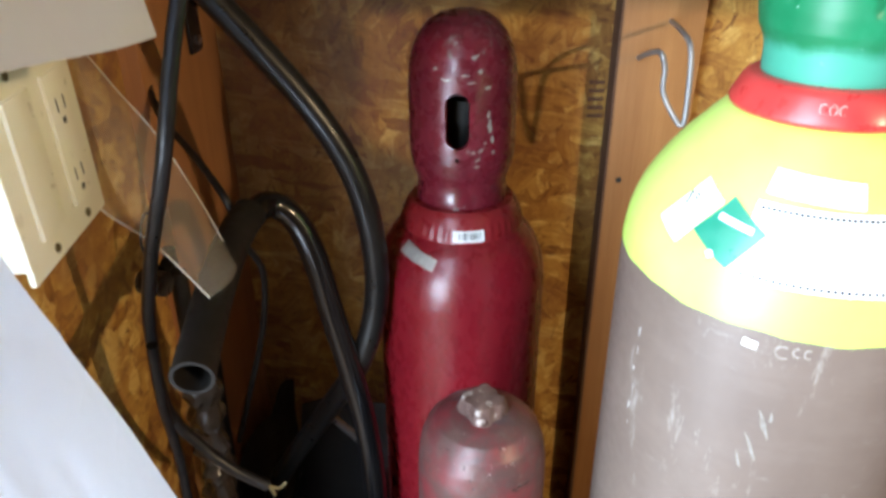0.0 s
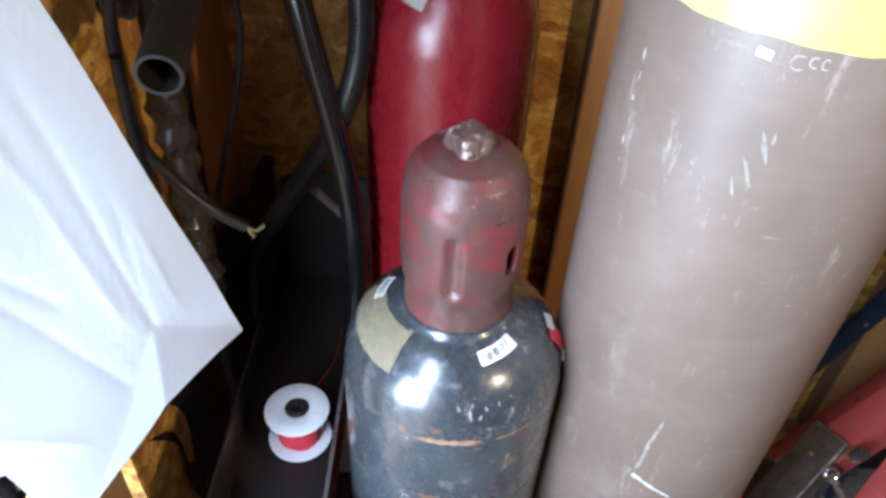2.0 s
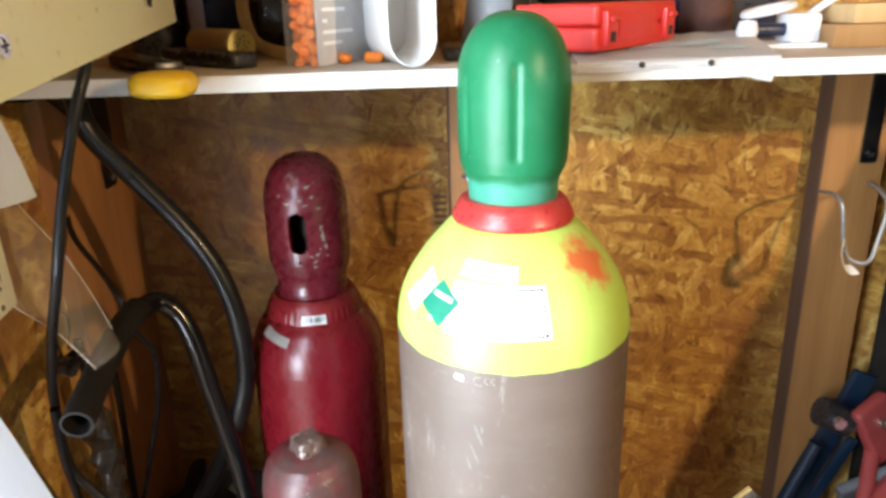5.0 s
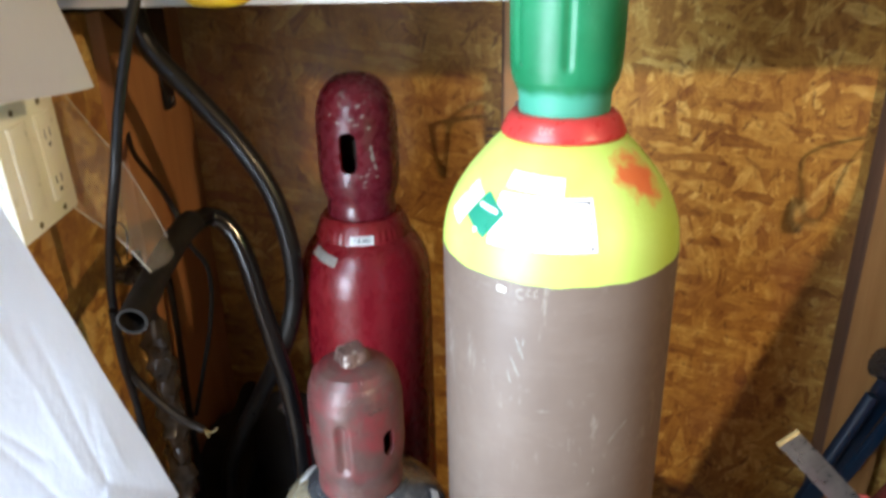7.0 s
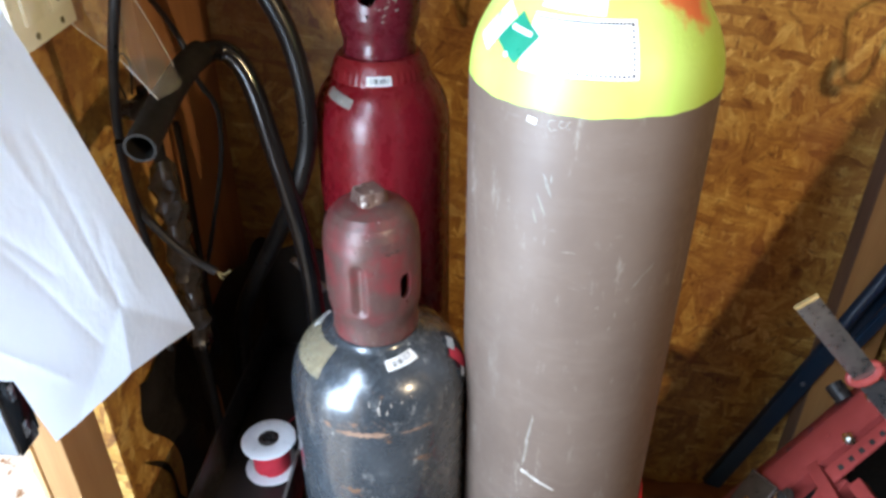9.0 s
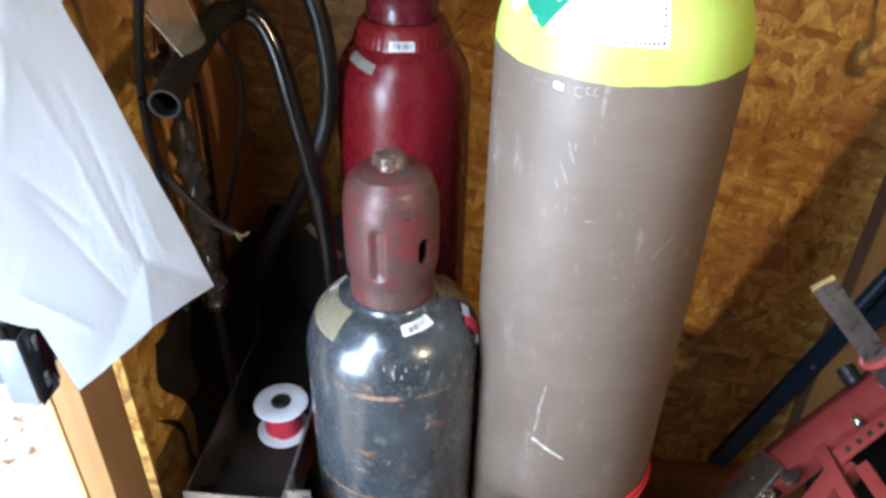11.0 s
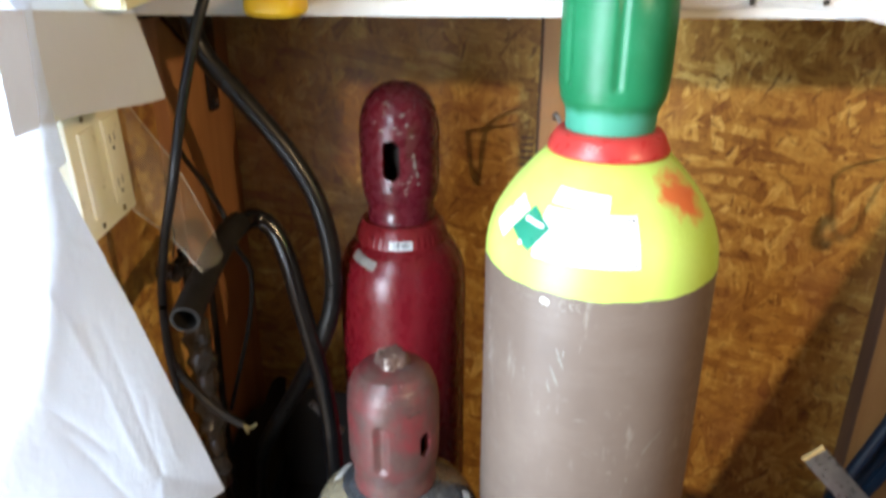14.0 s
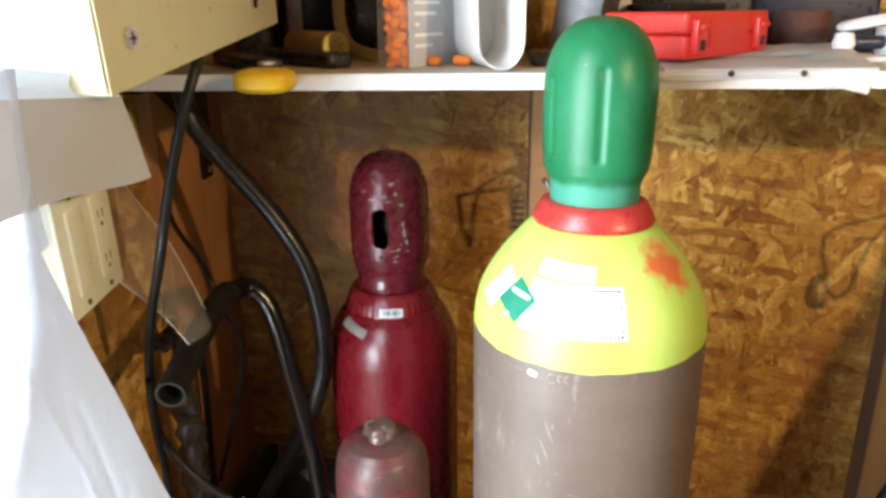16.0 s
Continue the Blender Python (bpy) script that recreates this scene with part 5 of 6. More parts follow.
wire_hook([(0.106, -0.111, 1.203), (0.0974, -0.18, 1.2227), (0.0966, -0.232, 1.2356), (0.1021, -0.2372, 1.2209), (0.1048, -0.2372, 1.1927), (0.1244, -0.2476, 1.1621), (0.1271, -0.2476, 1.1882), (0.1266, -0.2372, 1.2381), (0.1256, -0.206, 1.2506), (0.139, -0.111, 1.246)], "bent grey steel wire hook screwed into the stud")
h = wire_hook([(0.668, -0.111, 1.16), (0.6394, -0.193, 1.1788), (0.6324, -0.232, 1.1736), (0.6426, -0.232, 1.1228), (0.652, -0.2372, 1.0937), (0.6765, -0.245, 1.0895), (0.6893, -0.2398, 1.1202), (0.6999, -0.232, 1.169), (0.7097, -0.193, 1.1826), (0.744, -0.111, 1.172)], "bent grey steel wire hook with a scrap of white tape")
part("tape_scrap", tube([(0.641, -0.2372, 1.1213), (0.634, -0.2476, 1.1039), (0.6405, -0.2528, 1.0834), (0.6578, -0.2476, 1.0801)], 0.010, 8, 6, flat=0.0008), PAPER, h, "curled white tape")

# ---- red folding machine stand and bars on the right ----
O = Vector((0.522, -0.376, 0.423))
U, V = Vector((0.634, 0.181, 0.752)), Vector((-0.079, 0.982, -0.169))
U.normalize()
V = (V - U * V.dot(U)).normalized()
N = U.cross(V)
T = Matrix((( U.x, V.x, N.x, O.x), (U.y, V.y, N.y, O.y), (U.z, V.z, N.z, O.z), (0, 0, 0, 1)))
stand = thing("machine_stand", (0.55, -0.30, 0.0), "faded red steel machine stand with bolted grey angle bar", "machine stand")
rail = part("channel", box((-0.045, 0.0, -0.004), (0.44, 0.056, 0.0), 0.0012, m=T), RED_TOOL, stand, "faded red steel channel top")
web = T @ Matrix.Translation((0, 0.056, -0.002)) @ Matrix.Rotation(radians(-34), 4, "X")
side_web = part("channel_web", box((-0.11, 0.0, -0.004), (0.44, 0.070, 0.0), 0.0012, m=web), RED_TOOL, stand, "faded red channel side")
part("lip", box((-0.045, -0.004, -0.034), (0.44, 0.0, 0.001), 0.001, m=T), RED_TOOL, stand)
for u, v in ((0.048, 0.022), (0.25, 0.022)):
    part("hole", tube([web @ Vector((u, v, -0.001)), web @ Vector((u, v, 0.0006))], 0.0052, 14, 0), DARK, side_web)
for u, v in ((0.115, 0.030), (0.30, 0.030)):
    part("bolt_head", tube([T @ Vector((u, v, 0.0)), T @ Vector((u, v, 0.0025))], 0.0040, 6, 0), RED_TOOL, rail)
low = T @ Matrix.Translation((-0.105, -0.092, -0.016)) @ Matrix.Rotation(radians(19), 4, "Z")
part("lower_channel", box((-0.03, -0.016, -0.005), (0.200, 0.016, 0.0), 0.001, m=low), RED_TOOL, stand, "faded red steel strip")
part("lower_flange", box((-0.03, -0.019, -0.030), (0.200, -0.016, 0.0005), 0.001, m=low), RED_TOOL, stand)
skew = T @ Matrix.Translation((-0.002, 0.008, 0.004)) @ Matrix.Rotation(radians(15), 4, "Z")
bar = part("angle_bar", box((-0.215, 0.0, 0.0), (0.0, 0.062, 0.004), 0.0008, m=skew), DARK_STEEL, stand, "dark steel angle bar with bright worn edges")
part("angle_flange", box((-0.215, -0.004, -0.030), (0.0, 0.0, 0.004), 0.0008, m=skew), DARK_STEEL, bar)
part("worn_edge", tube([skew @ Vector((-0.215, -0.003, 0.0042)), skew @ Vector((0.0, -0.003, 0.0042))], 0.0016, 8, 0), STEEL, bar, "bright rubbed corner edge")
part("worn_edge", tube([skew @ Vector((0.0004, -0.002, 0.0035)), skew @ Vector((0.0004, 0.061, 0.0035))], 0.0013, 8, 0), STEEL, bar, "bright rubbed end edge")
for u, v in ((-0.045, 0.030), (-0.165, 0.026)):
    part("rivet", tube([skew @ Vector((u, v, 0.004)), skew @ Vector((u, v, 0.0062))], 0.0042, 10, 0), ZINC, bar)
for u, v, r in ((-0.004, -0.012, 0.0115), (0.136, -0.005, 0.009), (0.205, 0.03, 0.008)):
    bolt = part("bolt", tube([T @ Vector((u, v, -0.01)), T @ Vector((u, v, 0.013))], r * 0.55, 12, 0), ZINC, stand, "zinc bolt")
    part("nut", tube([T @ Vector((u, v, 0.0)), T @ Vector((u, v, 0.007))], r, 6, 0), ZINC, bolt)
part("knob", tube([T @ Vector((-0.002, -0.018, 0.012)), T @ Vector((0.014, -0.030, 0.020))], 0.0085, 10, 0), BLACK_PLASTIC, stand, "black plastic wing knob")
part("knob", tube([T @ Vector((0.172, 0.066, -0.004)), T @ Vector((0.178, 0.090, 0.014))], 0.015, 12, 0), BLACK_PLASTIC, stand, "dark ribbed knob")
for u0, v0, u1, v1 in ((-0.046, -0.022, -0.066, -0.175), (-0.13, -0.032, -0.135, -0.15)):
    pin = part("lever", tube([T @ Vector((u0, v0, 0.006)), T @ Vector((u1, v1, 0.004))], 0.0058, 12, 0), STEEL, stand, "steel lever rod")
    part("ring", tube([T @ Vector((u0 + 0.010 * math.cos(q), v0 + 0.010 * math.sin(q), 0.008)) for q in [k * math.tau / 12 for k in range(13)]], 0.003, 8, 0), ZINC, pin)


def beam(a, b, w, h, name, material, label=""):
    """A square tube from a to b in the stand's own plane."""
    a, b = Vector(a), Vector(b)
    d = (b - a).normalized()
    s = Vector((0, 0, 1)).cross(d).normalized()
    m = T @ Matrix((( d.x, s.x, 0, a.x), (d.y, s.y, 0, a.y), (d.z, s.z, 1, a.z), (0, 0, 0, 1)))
    return part(name, box((0, -w / 2, -h), ((b - a).length, w / 2, 0), 0.002, m=m), material, stand, label)


beam((0.066, 0.006, 0.002), (0.030, -0.33, 0.002), 0.020, 0.020, "square_tube", RED_TOOL, "red square tube arm")
beam((0.098, -0.062, -0.006), (0.086, -0.33, -0.006), 0.022, 0.022, "square_tube", RED_TOOL, "red square tube arm")
slotted = beam((0.076, -0.036, 0.004), (0.40, -0.030, 0.004), 0.030, 0.005, "slotted_bar", RED_TOOL, "red slotted adjusting bar")
for k in range(6):
    u = 0.095 + k * 0.020
    part("slot", box((u, -0.043, 0.0035), (u + 0.008, -0.033, 0.0046), 0.0002, m=T), DARK, slotted)
# supports down to the floor
part("leg", tube([T @ Vector((-0.20, 0.03, -0.01)), (0.42, -0.36, 0.012)], 0.010, 12, 0), BLUE_TOOL, stand, "dark blue tube leg")
part("leg", tube([T @ Vector((0.10, 0.07, -0.02)), (0.72, -0.20, 0.012)], 0.010, 12, 0), BLUE_TOOL, stand, "dark blue tube leg")
# head of the stand
head = Matrix.Translation((0.790, -0.1755, 0.7697)) @ Matrix.Rotation(radians(-28), 4, "Y") @ Matrix.Rotation(radians(18), 4, "Z") @ Matrix.Scale(1.15, 4)
part("head_plate", box((-0.032, -0.010, -0.060), (0.030, 0.010, 0.040), 0.008, m=head, segments=3), RED_TOOL, stand, "rounded red pivot plate")
part("pivot_bolt", tube([head @ Vector((0, -0.010, 0.006)), head @ Vector((0, -0.017, 0.006))], 0.0085, 14, 0), ZINC, stand, "bright pivot bolt")
part("pivot_bolt", tube([head @ Vector((0.032, -0.02, 0.022)), head @ Vector((0.055, -0.02, 0.022))], 0.013, 16, 0), ZINC, stand, "bright pivot bolt")
part("clamp_knob", tube([(0.6955, -0.162, 0.7905), (0.7278, -0.167, 0.7766), (0.7416, -0.167, 0.7674)], 0.025, 14, 0), BLACK_PLASTIC, stand, "black clamp knob")
part("clamp_nut", tube([(0.7139, -0.186, 0.7836), (0.7139, -0.197, 0.7836)], 0.0104, 12, 0), ZINC, stand)
pad = Matrix.Translation((0.790, -0.1929, 0.6497)) @ Matrix.Rotation(radians(-24), 4, "Y") @ Matrix.Rotation(radians(25), 4, "X") @ Matrix.Scale(1.15, 4)
part("pad", box((-0.052, -0.008, -0.045), (0.052, 0.008, 0.045), 0.006, m=pad, segments=3), GREY_PAD, stand, "grey square rubber pad")
part("strut", tube([(0.6401, -0.1698, 0.5828), (0.6954, -0.1698, 0.7305)], 0.0115, 12, 0), BLUE_TOOL, stand, "blue flat strut")
part("strut", box((-0.009, -0.004, -0.09), (0.009, 0.004, 0.09), 0.002, m=Matrix.Translation((0.7243, -0.158, 0.6348)) @ Matrix.Rotation(radians(24), 4, "Y") @ Matrix.Scale(1.15, 4)), BLUE_TOOL, stand, "blue flat strut")
part("mast", tube([T @ Vector((0.30, 0.05, -0.02)), (0.7993, -0.165, 0.7328)], 0.013, 12, 0), RED_TOOL, stand, "red mast tube")
# bright flat bar leaning across the stand
flat = thing("flat_bar", (0.60, -0.37, 0.62), "bright flat steel bar leaning across the red stand", "steel bar")
d = (Vector((0.600, -0.378, 0.628)) - Vector((0.452, -0.376, 0.788))).normalized()
w = Vector((0.036, 0.0, 0.010)) - d * d.dot(Vector((0.036, 0.0, 0.010)))
w.normalize()
m = Matrix(((d.x, w.x, d.cross(w).x, 0.452), (d.y, w.y, d.cross(w).y, -0.376), (d.z, w.z, d.cross(w).z, 0.788), (0, 0, 0, 1)))
blade = part("bar", box((0.0, 0.0, -0.0025), (0.33, 0.034, 0.0025), 0.0012, m=m), STEEL, flat, "scratched bright flat bar")
part("end_cap", box((-0.002, 0.0, -0.0030), (0.003, 0.034, 0.0030), 0.0008, m=m), TAN, flat, "rusty sheared end")
part("grip_ring", tube([m @ Vector((0.165 + 0.01 * math.sin(q), 0.017 + 0.022 * math.cos(q), 0.006 * math.sin(q))) for q in [k * math.tau / 16 for k in range(17)]], 0.006, 8, 0), RED_TOOL, flat, "orange-red ring")
# blue bar leaning in the corner
pole = thing("blue_bar", (0.54, -0.13, 0.10), "dark blue painted steel bar leaning on the wall", "steel bar")
d = (Vector((0.700, -0.13, 0.645)) - Vector((0.516, -0.13, 0.172))).normalized()
m = Matrix(((d.x, 0, d.cross(Vector((0, 1, 0))).x, 0.516), (0, 1, 0, -0.13), (d.z, 0, d.cross(Vector((0, 1, 0))).z, 0.172), (0, 0, 0, 1)))
part("bar", box((-0.012, -0.008, -0.030), (0.72, 0.008, 0.008), 0.003, m=m), BLUE_TOOL, pole)
part("rivet", tube([m @ Vector((0.30, -0.008, -0.011)), m @ Vector((0.30, -0.010, -0.011))], 0.004, 10, 0), ZINC, pole)
# dark sheet beyond the right stud
single("black_sheet", box((0.80, -0.127, 0.0), (1.22, -0.115, 1.36), 0.002), BLACK_MATT, "black sheet standing flat against the studs", "sheet")
# unseen board on a strut, added to block the lamp from the lower right wall
lean = thing("shadow_board", (0.75, -0.74, 0.0), "unseen black board added to cast the shadow on the lower right wall", "board")
a, b = Vector((0.456, -0.75, 0.006)), Vector((0.861, -0.45, 1.36))
d = (b - a).normalized()
w = (Vector((1, 0, 0)) - d * d.x).normalized()
k = d.cross(w)
m = Matrix(((w.x, d.x, k.x, a.x), (w.y, d.y, k.y, a.y), (w.z, d.z, k.z, a.z), (0, 0, 0, 1)))
part("board", box((0.0, 0.16, -0.004), (0.55, (b - a).length, 0.004), 0.001, m=m), BLACK_MATT, lean)
part("foot_strut", rod(m @ Vector((0.30, 0.17, 0.0)), ((m @ Vector((0.30, 0.17, 0.0))).x, (m @ Vector((0.30, 0.17, 0.0))).y, 0.0), 0.012, 12), BLACK_MATT, lean)

# ---- things on the shelf ----
Z = SHELF_Z + 0.0004
tub = thing("earplug_tub", (-0.085, -0.33, Z), "clear plastic tub full of orange foam earplugs with printed side card", "tub")
tm = Matrix.Translation((-0.074, -0.367, Z)) @ Matrix.Rotation(radians(-27), 4, "Z")
bm = box((-0.043, 0.0, 0.0), (0.0, 0.0012, 0.13), m=tm)
box((-0.043, 0.0, 0.0), (-0.0418, 0.115, 0.13), m=tm, bm=bm)
box((-0.043, 0.1138, 0.0), (0.0, 0.115, 0.13), m=tm, bm=bm)
box((-0.043, 0.0, 0.0), (0.0, 0.115, 0.0012), m=tm, bm=bm)
part("tub_shell", bm, TUB, tub, "clear plastic shell").visible_shadow = False
card = part("side_card", box((-0.0012, 0.001, 0.0), (0.0006, 0.115, 0.13), 0.0004, m=tm), PRINTED, tub, "grey printed card")
bm = bmesh.new()
for k in range(8):
    box((0.0007, 0.012, 0.022 + k * 0.012), (0.0010, 0.05 + 0.03 * math.sin(k * 2.2), 0.026 + k * 0.012), bm=bm, m=tm)
part("print", bm, PAPER, card)
rng = random.Random(2)


def plug_mesh():
    return lathe(0, 0, [(0.0, -0.0105), (0.0056, -0.0105), (0.0062, -0.009), (0.0058, 0.004), (0.0045, 0.009), (0.002, 0.0112), (0.0, 0.0115)], 14)


plug = mesh_of("earplug", plug_mesh(), ORANGE_FOAM)
for k in range(54):
    ob = new("earplug", plug)
    ob.parent = tub
    ob.matrix_parent_inverse = Matrix.Translation(tub.location).inverted()
    layer, col = divmod(k, 6)
    p = tm @ Vector((-0.0335 + 0.0105 * (col % 3) + rng.uniform(-0.0012, 0.0012), 0.0115 + 0.013 * (col // 3) + rng.uniform(-0.002, 0.002), 0.009 + layer * 0.0125 + rng.uniform(-0.002, 0.002)))
    ob.matrix_basis = Matrix.Translation(p) @ Euler((rng.uniform(0.9, 2.2), rng.uniform(-0.4, 0.4), rng.choice((0.0, math.pi)) + rng.uniform(-0.5, 0.5))).to_matrix().to_4x4()
for x, y, a in ((-0.047, -0.335, 0.5), (-0.014, -0.332, 1.1)):
    ob = tagged(new("earplug", plug), "single orange foam earplug lying on the shelf", "earplug", "loose earplugs")
    ob.matrix_world = Matrix.Translation((x, y, Z + 0.0061)) @ Euler((radians(90), 0, a)).to_matrix().to_4x4()
# curled paper
bm = bmesh.new()
outer = []
for k in range(31):
    q = k / 30
    if q < 0.35:
        x, z = 0.004 - 0.010 * (0.35 - q), 0.030 + (0.35 - q) / 0.35 * 0.11
    elif q > 0.65:
        x, z = 0.066 + 0.004 * (q - 0.65), 0.030 + (q - 0.65) / 0.35 * 0.11
    else:
        a = math.pi * (q - 0.35) / 0.30
        x, z = 0.035 - 0.031 * math.cos(a), 0.030 - 0.0285 * math.sin(a)
    outer.append((x, z))
front = [bm.verts.new((0.003 + 0.78 * x, -0.405 + 0.02 * (z / 0.14), Z + z)) for x, z in outer]
back = [bm.verts.new((0.80 * x - 0.030, -0.27, Z + z + 0.001)) for x, z in outer]
for k in range(30):
    bm.faces.new((front[k], front[k + 1], back[k + 1], back[k]))
for k in range(14):
    bm.faces.new((back[k], back[k + 1], back[29 - k], back[30 - k]))
bmesh.ops.recalc_face_normals(bm, faces=bm.faces[:])
bmesh.ops.solidify(bm, geom=bm.faces[:], thickness=0.0016)
single("curled_paper", bm, PAPER, "stiff white paper bent into a trough on the shelf", "paper")
# cork-coloured dowel with a yellow speckled end
dowel = thing("foam_dowel", (-0.20, -0.22, Z), "tan roll with pale yellow speckled end lying on the shelf", "roll")
part("roll", tube([(-0.262, -0.15, Z + 0.0195), (-0.183, -0.255, Z + 0.0195)], 0.019, 28, 0), TAN, dowel)
end = part("end_disc", tube([(-0.1835, -0.2545, Z + 0.0195), (-0.1805, -0.2585, Z + 0.0195)], 0.0186, 28, 0), PALE_YELLOW, dowel, "pale yellow speckled end")
bm = bmesh.new()
d = Vector((0.084, -0.105, 0)).normalized()
s = Vector((-d.y, d.x, 0))
for k in range(12):
    a, r = k * 2.4, 0.0035 + 0.0007 * k
    c = Vector((-0.1804, -0.2587, Z + 0.0195)) + s * (r * math.cos(a)) + Vector((0, 0, r * math.sin(a)))
    tube([c, c + d * 0.0006], 0.0013, 6, 0, bm=bm)
part("speckles", bm, GREEN_INK, end)
# black hand tools and the yellow grip
knife = thing("black_tool", (-0.25, -0.26, Z), "black plastic hand tool lying on the shelf", "hand tool")
part("handle", box((-0.016, -0.10, 0.0), (0.016, 0.075, 0.018), 0.006, m=Matrix.Translation((-0.222, -0.292, Z)) @ Matrix.Rotation(radians(43), 4, "Z"), segments=3), BLACK_PLASTIC, knife)
saw = thing("hand_saw", (-0.24, -0.38, Z), "hand tool with yellow grip overhanging the shelf edge", "hand tool")
bm = bmesh.new()
bmesh.ops.create_uvsphere(bm, u_segments=36, v_segments=22, radius=1.0)
for v in bm.verts:
    c = [math.copysign(abs(q) ** 0.62, q) for q in v.co]
    v.co = (-0.213 + 0.0305 * c[0], -0.4685 + 0.028 * c[1], Z - 0.0035 + 0.0128 * c[2])
part("grip", bm, YELLOW_PLASTIC, saw, "rounded yellow grip")
part("shaft", box((-0.016, 0.0, 0.0), (0.016, 0.20, 0.014), 0.005, m=Matrix.Translation((-0.222, -0.415, Z)) @ Matrix.Rotation(radians(34), 4, "Z")), BLACK_PLASTIC, saw, "black tool shaft")
# bottles at the back
for x, y, r, mat_, text in ((-0.238, -0.122, 0.042, NAVY, "dark blue spray can with pale label on the shelf"), (-0.325, -0.12, 0.038, BLACK_PLASTIC, "black bottle at the back of the shelf")):
    can = thing("bottle", (x, y, Z), text, "bottle")
    prof = [(0.0, Z), (r - 0.002, Z), (r, Z + 0.003), (r, Z + 0.13), (r * 0.6, Z + 0.15), (0.0, Z + 0.152)]
    part("body", lathe(x, y, prof, 36), mat_, can)
    part("label", wrap((x, y), [(r, Z), (r, Z + 0.14)], -34, Z + 0.066, 0.032, 0.060, 0, 0.0006), PRINTED, can, "pale printed label")
# belt coil
bm = tube([(-0.185, -0.20, Z + 0.10), (-0.187, -0.20, Z + 0.055), (-0.176, -0.205, Z + 0.022), (-0.150, -0.22, Z + 0.009), (-0.115, -0.24, Z + 0.006)], 0.0085, 10, 8, flat=0.0022)
single("tan_strap", bm, TAN, "tan webbing loop standing on the shelf", "strap")
single("black_case", box((-0.180, -0.17, Z), (-0.020, -0.10, Z + 0.14), 0.012, segments=3), BLACK_PLASTIC, "black rounded case behind the earplug tub", "case")
# grey boxes behind the green cap
single("grey_box", box((0.0, 0.0, 0.0), (0.055, 0.10, 0.13), 0.002, m=Matrix.Translation((0.085, -0.31, Z + 0.0006)) @ Matrix.Rotation(radians(-20), 4, "Z") @ Matrix.Rotation(radians(9), 4, "Y")), surf("dark_grey_card", (0.05, 0.052, 0.056), (0.085, 0.087, 0.09), 14, 0.4), "dark grey box leaning behind the green cap", "box")
single("black_pouch", box((0.066, -0.35, Z), (0.115, -0.25, Z + 0.016), 0.006, segments=3), BLACK_PLASTIC, "flat black pouch on the shelf", "pouch")
single("folded_card", box((0.0, 0.0, 0.0), (0.07, 0.003, 0.12), 0.0005, m=Matrix.Translation((0.132, -0.20, Z + 0.0002)) @ Matrix.Rotation(radians(-14), 4, "Z")), PAPER, "white folded card standing behind the cap", "card")
# white bag lying over the edge
bag = thing("plastic_bag", (0.32, -0.36, Z), "flat white plastic bag with punched holes over the shelf edge", "bag")


def bag_at(u, v):
    """A place on the bag, from its drooping front edge (v = 0) to the back."""
    near = Vector((0.196 + 0.206 * u, -0.4445, Z - 0.005 - 0.008 * (0.5 + 0.5 * math.sin(u * 8 + 1)) * (0.3 + u) - 0.010 * max(0, u - 0.85) * 6.5))
    lip = Vector((0.200 + 0.215 * u, -0.434, Z + 0.003))
    far = Vector((0.215 + 0.255 * u, -0.29 + 0.10 * u - 0.16 * max(0, u - 0.8), Z + 0.006 + 0.010 * u))
    p = near.lerp(lip, v / 0.2) if v < 0.2 else lip.lerp(far, (v - 0.2) / 0.8)
    if v >= 0.2:
        p.z += 0.005 * (v - 0.2) * (0.6 + noise.noise(Vector((u * 9, v * 7, 1.7))))
    return p


def bag_piece(u0, u1, v0, v1, nu, nv, lift):
    piece = bmesh.new()
    rows_ = [[piece.verts.new(bag_at(u0 + (u1 - u0) * i / nu, v0 + (v1 - v0) * j / nv) + Vector((0, 0, lift))) for i in range(nu + 1)] for j in range(nv + 1)]
    for j in range(nv):
        for i in range(nu):
            piece.faces.new((rows_[j][i], rows_[j][i + 1], rows_[j + 1][i + 1], rows_[j + 1][i]))
    return piece


bm = bag_piece(0, 1, 0, 1, 32, 15, 0.0)
bmesh.ops.solidify(bm, geom=bm.faces[:], thickness=0.0008)
film = part("film", bm, PAPER, bag)
for x in (0.264, 0.336):
    part("punched_hole", tube([(x, -0.4452, Z - 0.001), (x, -0.4461, Z - 0.001)], 0.0034, 14, 0), DARK, film)
part("print", bag_piece(0.30, 0.80, 0.58, 0.70, 16, 3, 0.0012), TEAL_PRINT, bag, "faded teal printed stripe")
part("print", bag_piece(0.72, 0.90, 0.40, 0.50, 6, 3, 0.0012), TEAL_PRINT, bag, "faded teal printed stripe")
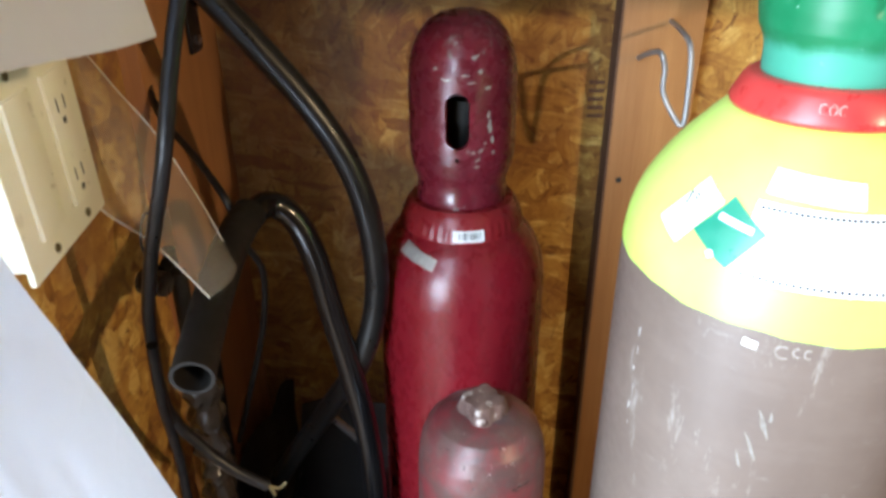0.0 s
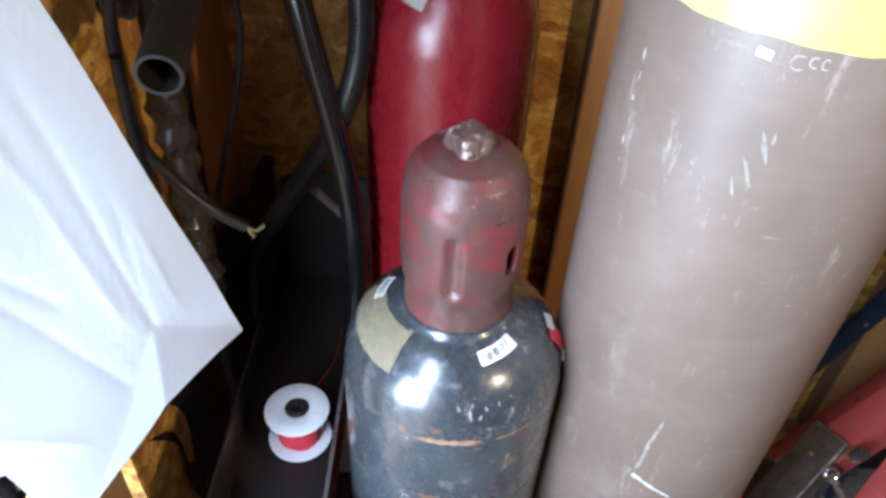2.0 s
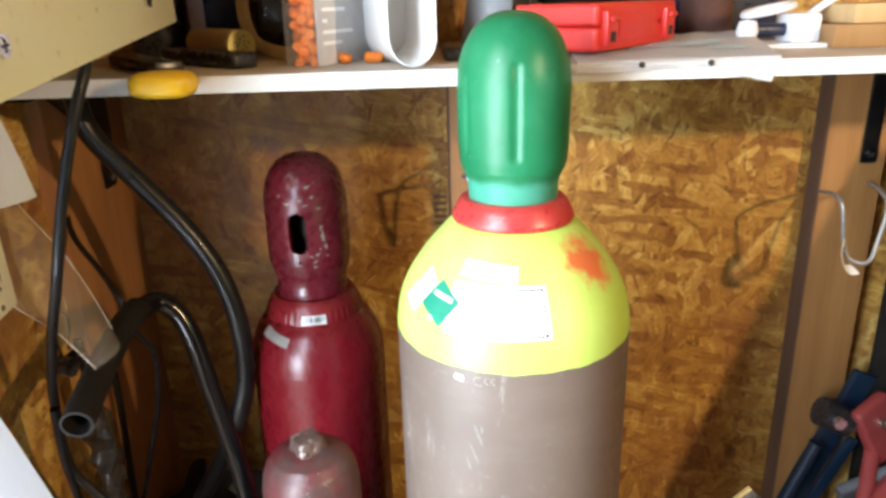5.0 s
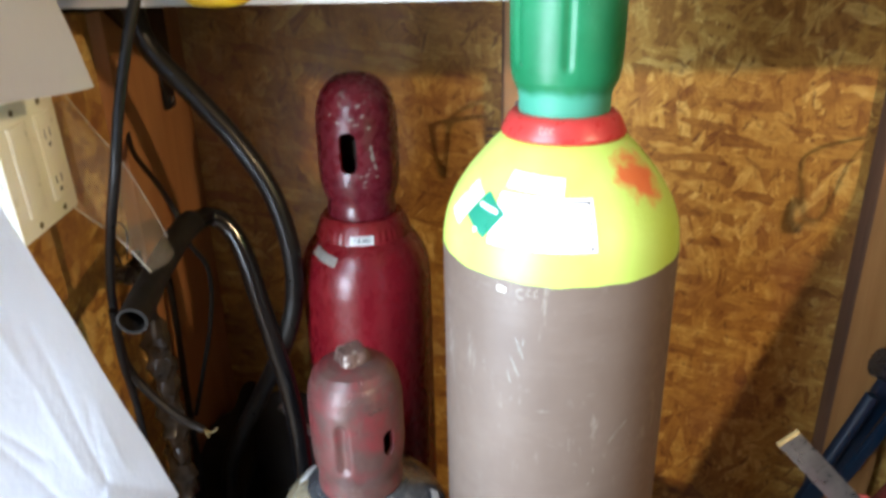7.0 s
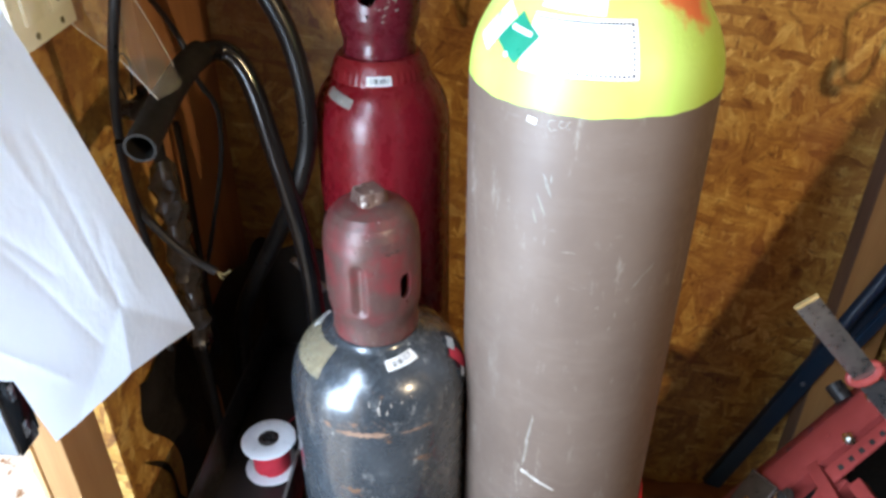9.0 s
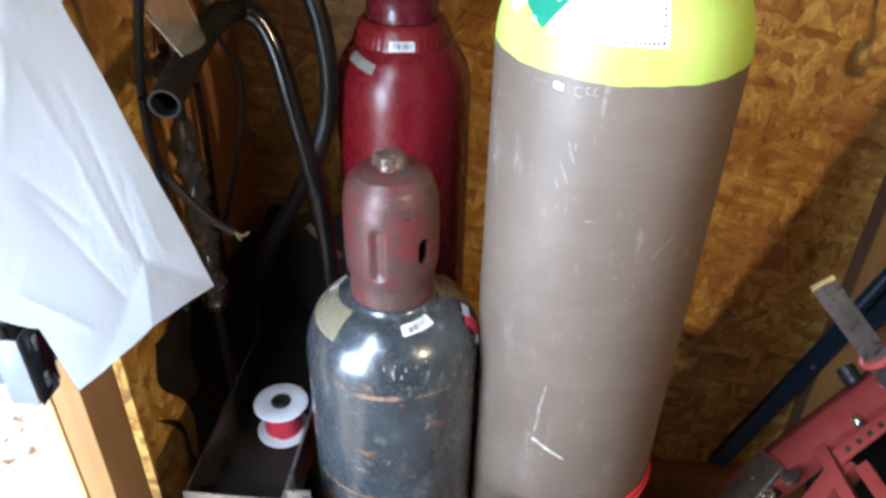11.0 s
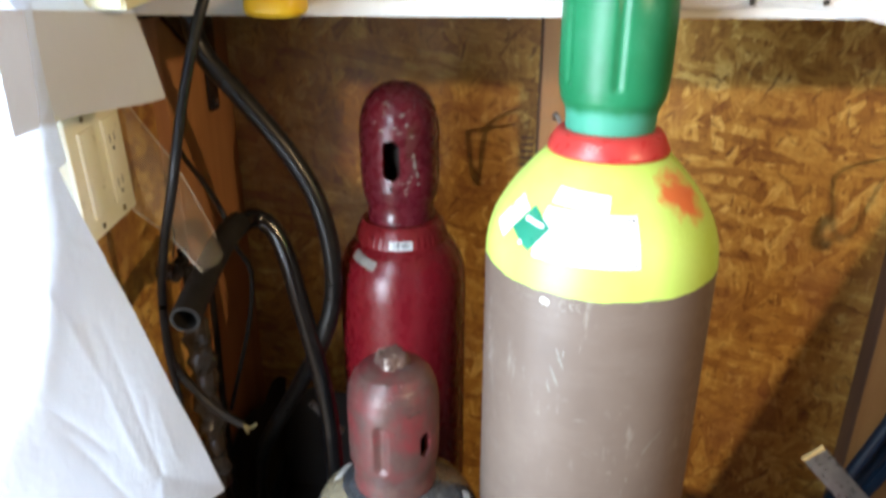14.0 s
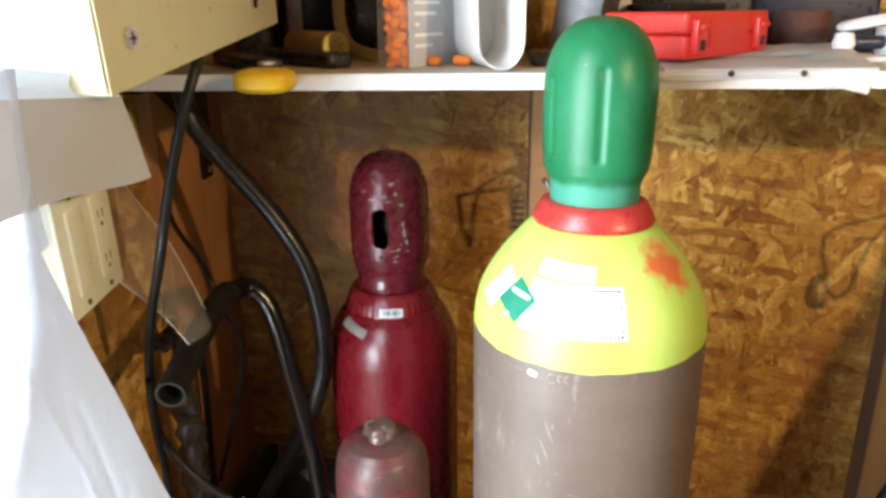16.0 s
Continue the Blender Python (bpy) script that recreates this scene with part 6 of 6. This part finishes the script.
# red hard case
case = thing("hard_case", (0.29, -0.26, Z), "red plastic hard case with moulded latches on the shelf", "case")
cm = Matrix.Translation((0.226, -0.405, Z + 0.009)) @ Matrix.Rotation(radians(48), 4, "Z")
part("base", box((0.0, 0.0, 0.0), (0.205, 0.105, 0.026), 0.005, m=cm, segments=3), RED_PLASTIC, case)
part("lid", box((0.0, 0.0, 0.0268), (0.205, 0.105, 0.050), 0.005, m=cm, segments=3), RED_PLASTIC, case)
for u in (0.024, 0.176):
    latch_ = part("latch", box((u - 0.013, -0.007, 0.006), (u + 0.013, 0.002, 0.042), 0.002, m=cm), RED_PLASTIC, case, "moulded red latch")
    part("slot", box((u - 0.006, -0.0076, 0.010), (u + 0.006, -0.0066, 0.021), 0.0004, m=cm), DARK, latch_)
    part("pin", tube([cm @ Vector((u - 0.008, -0.0095, 0.034)), cm @ Vector((u + 0.008, -0.0095, 0.034))], 0.0028, 8, 0), RED_PLASTIC, latch_)
part("rib", box((0.05, -0.0015, 0.012), (0.150, 0.001, 0.040), 0.001, m=cm), RED_PLASTIC, case)
single("rag", box((0.205, -0.27, Z + 0.0595), (0.30, -0.19, Z + 0.068), 0.004, segments=3, m=Matrix.Translation((0.255, -0.23, 0)) @ Matrix.Rotation(radians(30), 4, "Z") @ Matrix.Translation((-0.255, 0.23, 0))), BLACK_MATT, "dark folded cloth on the red case", "cloth")
# abrasive roll
roll = thing("abrasive_roll", (0.441, -0.155, Z), "brown abrasive cloth roll standing on the shelf", "roll")
part("roll", lathe(0.441, -0.155, [(0.014, Z + 0.0005), (0.034, Z + 0.0005), (0.0355, Z + 0.002), (0.0355, Z + 0.057), (0.034, Z + 0.058), (0.0325, Z + 0.0568), (0.0305, Z + 0.058), (0.028, Z + 0.0568), (0.0255, Z + 0.058), (0.014, Z + 0.0575), (0.014, Z + 0.0005)], 48), SANDPAPER, roll)
# white reel holder
reel = thing("tape_reel", (0.475, -0.27, Z), "white plastic reel holder with clamp on the shelf", "reel")
part("base", box((0.445, -0.315, Z), (0.535, -0.235, Z + 0.006), 0.002), WHITE_PLASTIC, reel)
part("block", box((0.492, -0.30, Z + 0.006), (0.528, -0.255, Z + 0.040), 0.004), WHITE_PLASTIC, reel)
part("ring", tube([(0.478 + 0.030 * math.cos(q), -0.262 + 0.022 * math.sin(q), Z + 0.044 + 0.006 * math.cos(q)) for q in [k * math.tau / 24 for k in range(25)]], 0.0045, 10, 0), WHITE_PLASTIC, reel)
part("clamp", lathe(0.446, -0.278, [(0.0, Z + 0.008), (0.010, Z + 0.009), (0.0135, Z + 0.02), (0.010, Z + 0.032), (0.0, Z + 0.034)], 20), WHITE_PLASTIC, reel)
part("axle", tube([(0.446, -0.278, Z + 0.021), (0.498, -0.278, Z + 0.021)], 0.008, 14, 0), NAVY, reel, "dark blue hub")
part("handle", tube([(0.525, -0.27, Z + 0.036), (0.552, -0.275, Z + 0.056), (0.580, -0.275, Z + 0.072)], 0.005, 10, 4), WHITE_PLASTIC, reel)
single("wood_block", box((0.53, -0.325, Z), (0.66, -0.22, Z + 0.027), 0.002), PALE_WOOD, "short pale offcut of planed wood on the shelf", "wood block")
single("wood_block", box((0.55, -0.315, Z + 0.0275), (0.68, -0.23, Z + 0.050), 0.002, m=Matrix.Translation((0.6, -0.27, 0)) @ Matrix.Rotation(radians(6), 4, "Z") @ Matrix.Translation((-0.6, 0.27, 0))), PLANK_WOOD, "second pale offcut stacked on the first", "wood block")
single("blue_case", box((0.385, -0.114, Z), (0.565, -0.080, Z + 0.15), 0.008, segments=3), NAVY, "dark blue plastic case at the back of the shelf", "case")
single("black_drill_case", box((0.20, -0.145, Z), (0.38, -0.085, Z + 0.14), 0.008, segments=3), BLACK_PLASTIC, "black plastic case at the back of the shelf", "case")
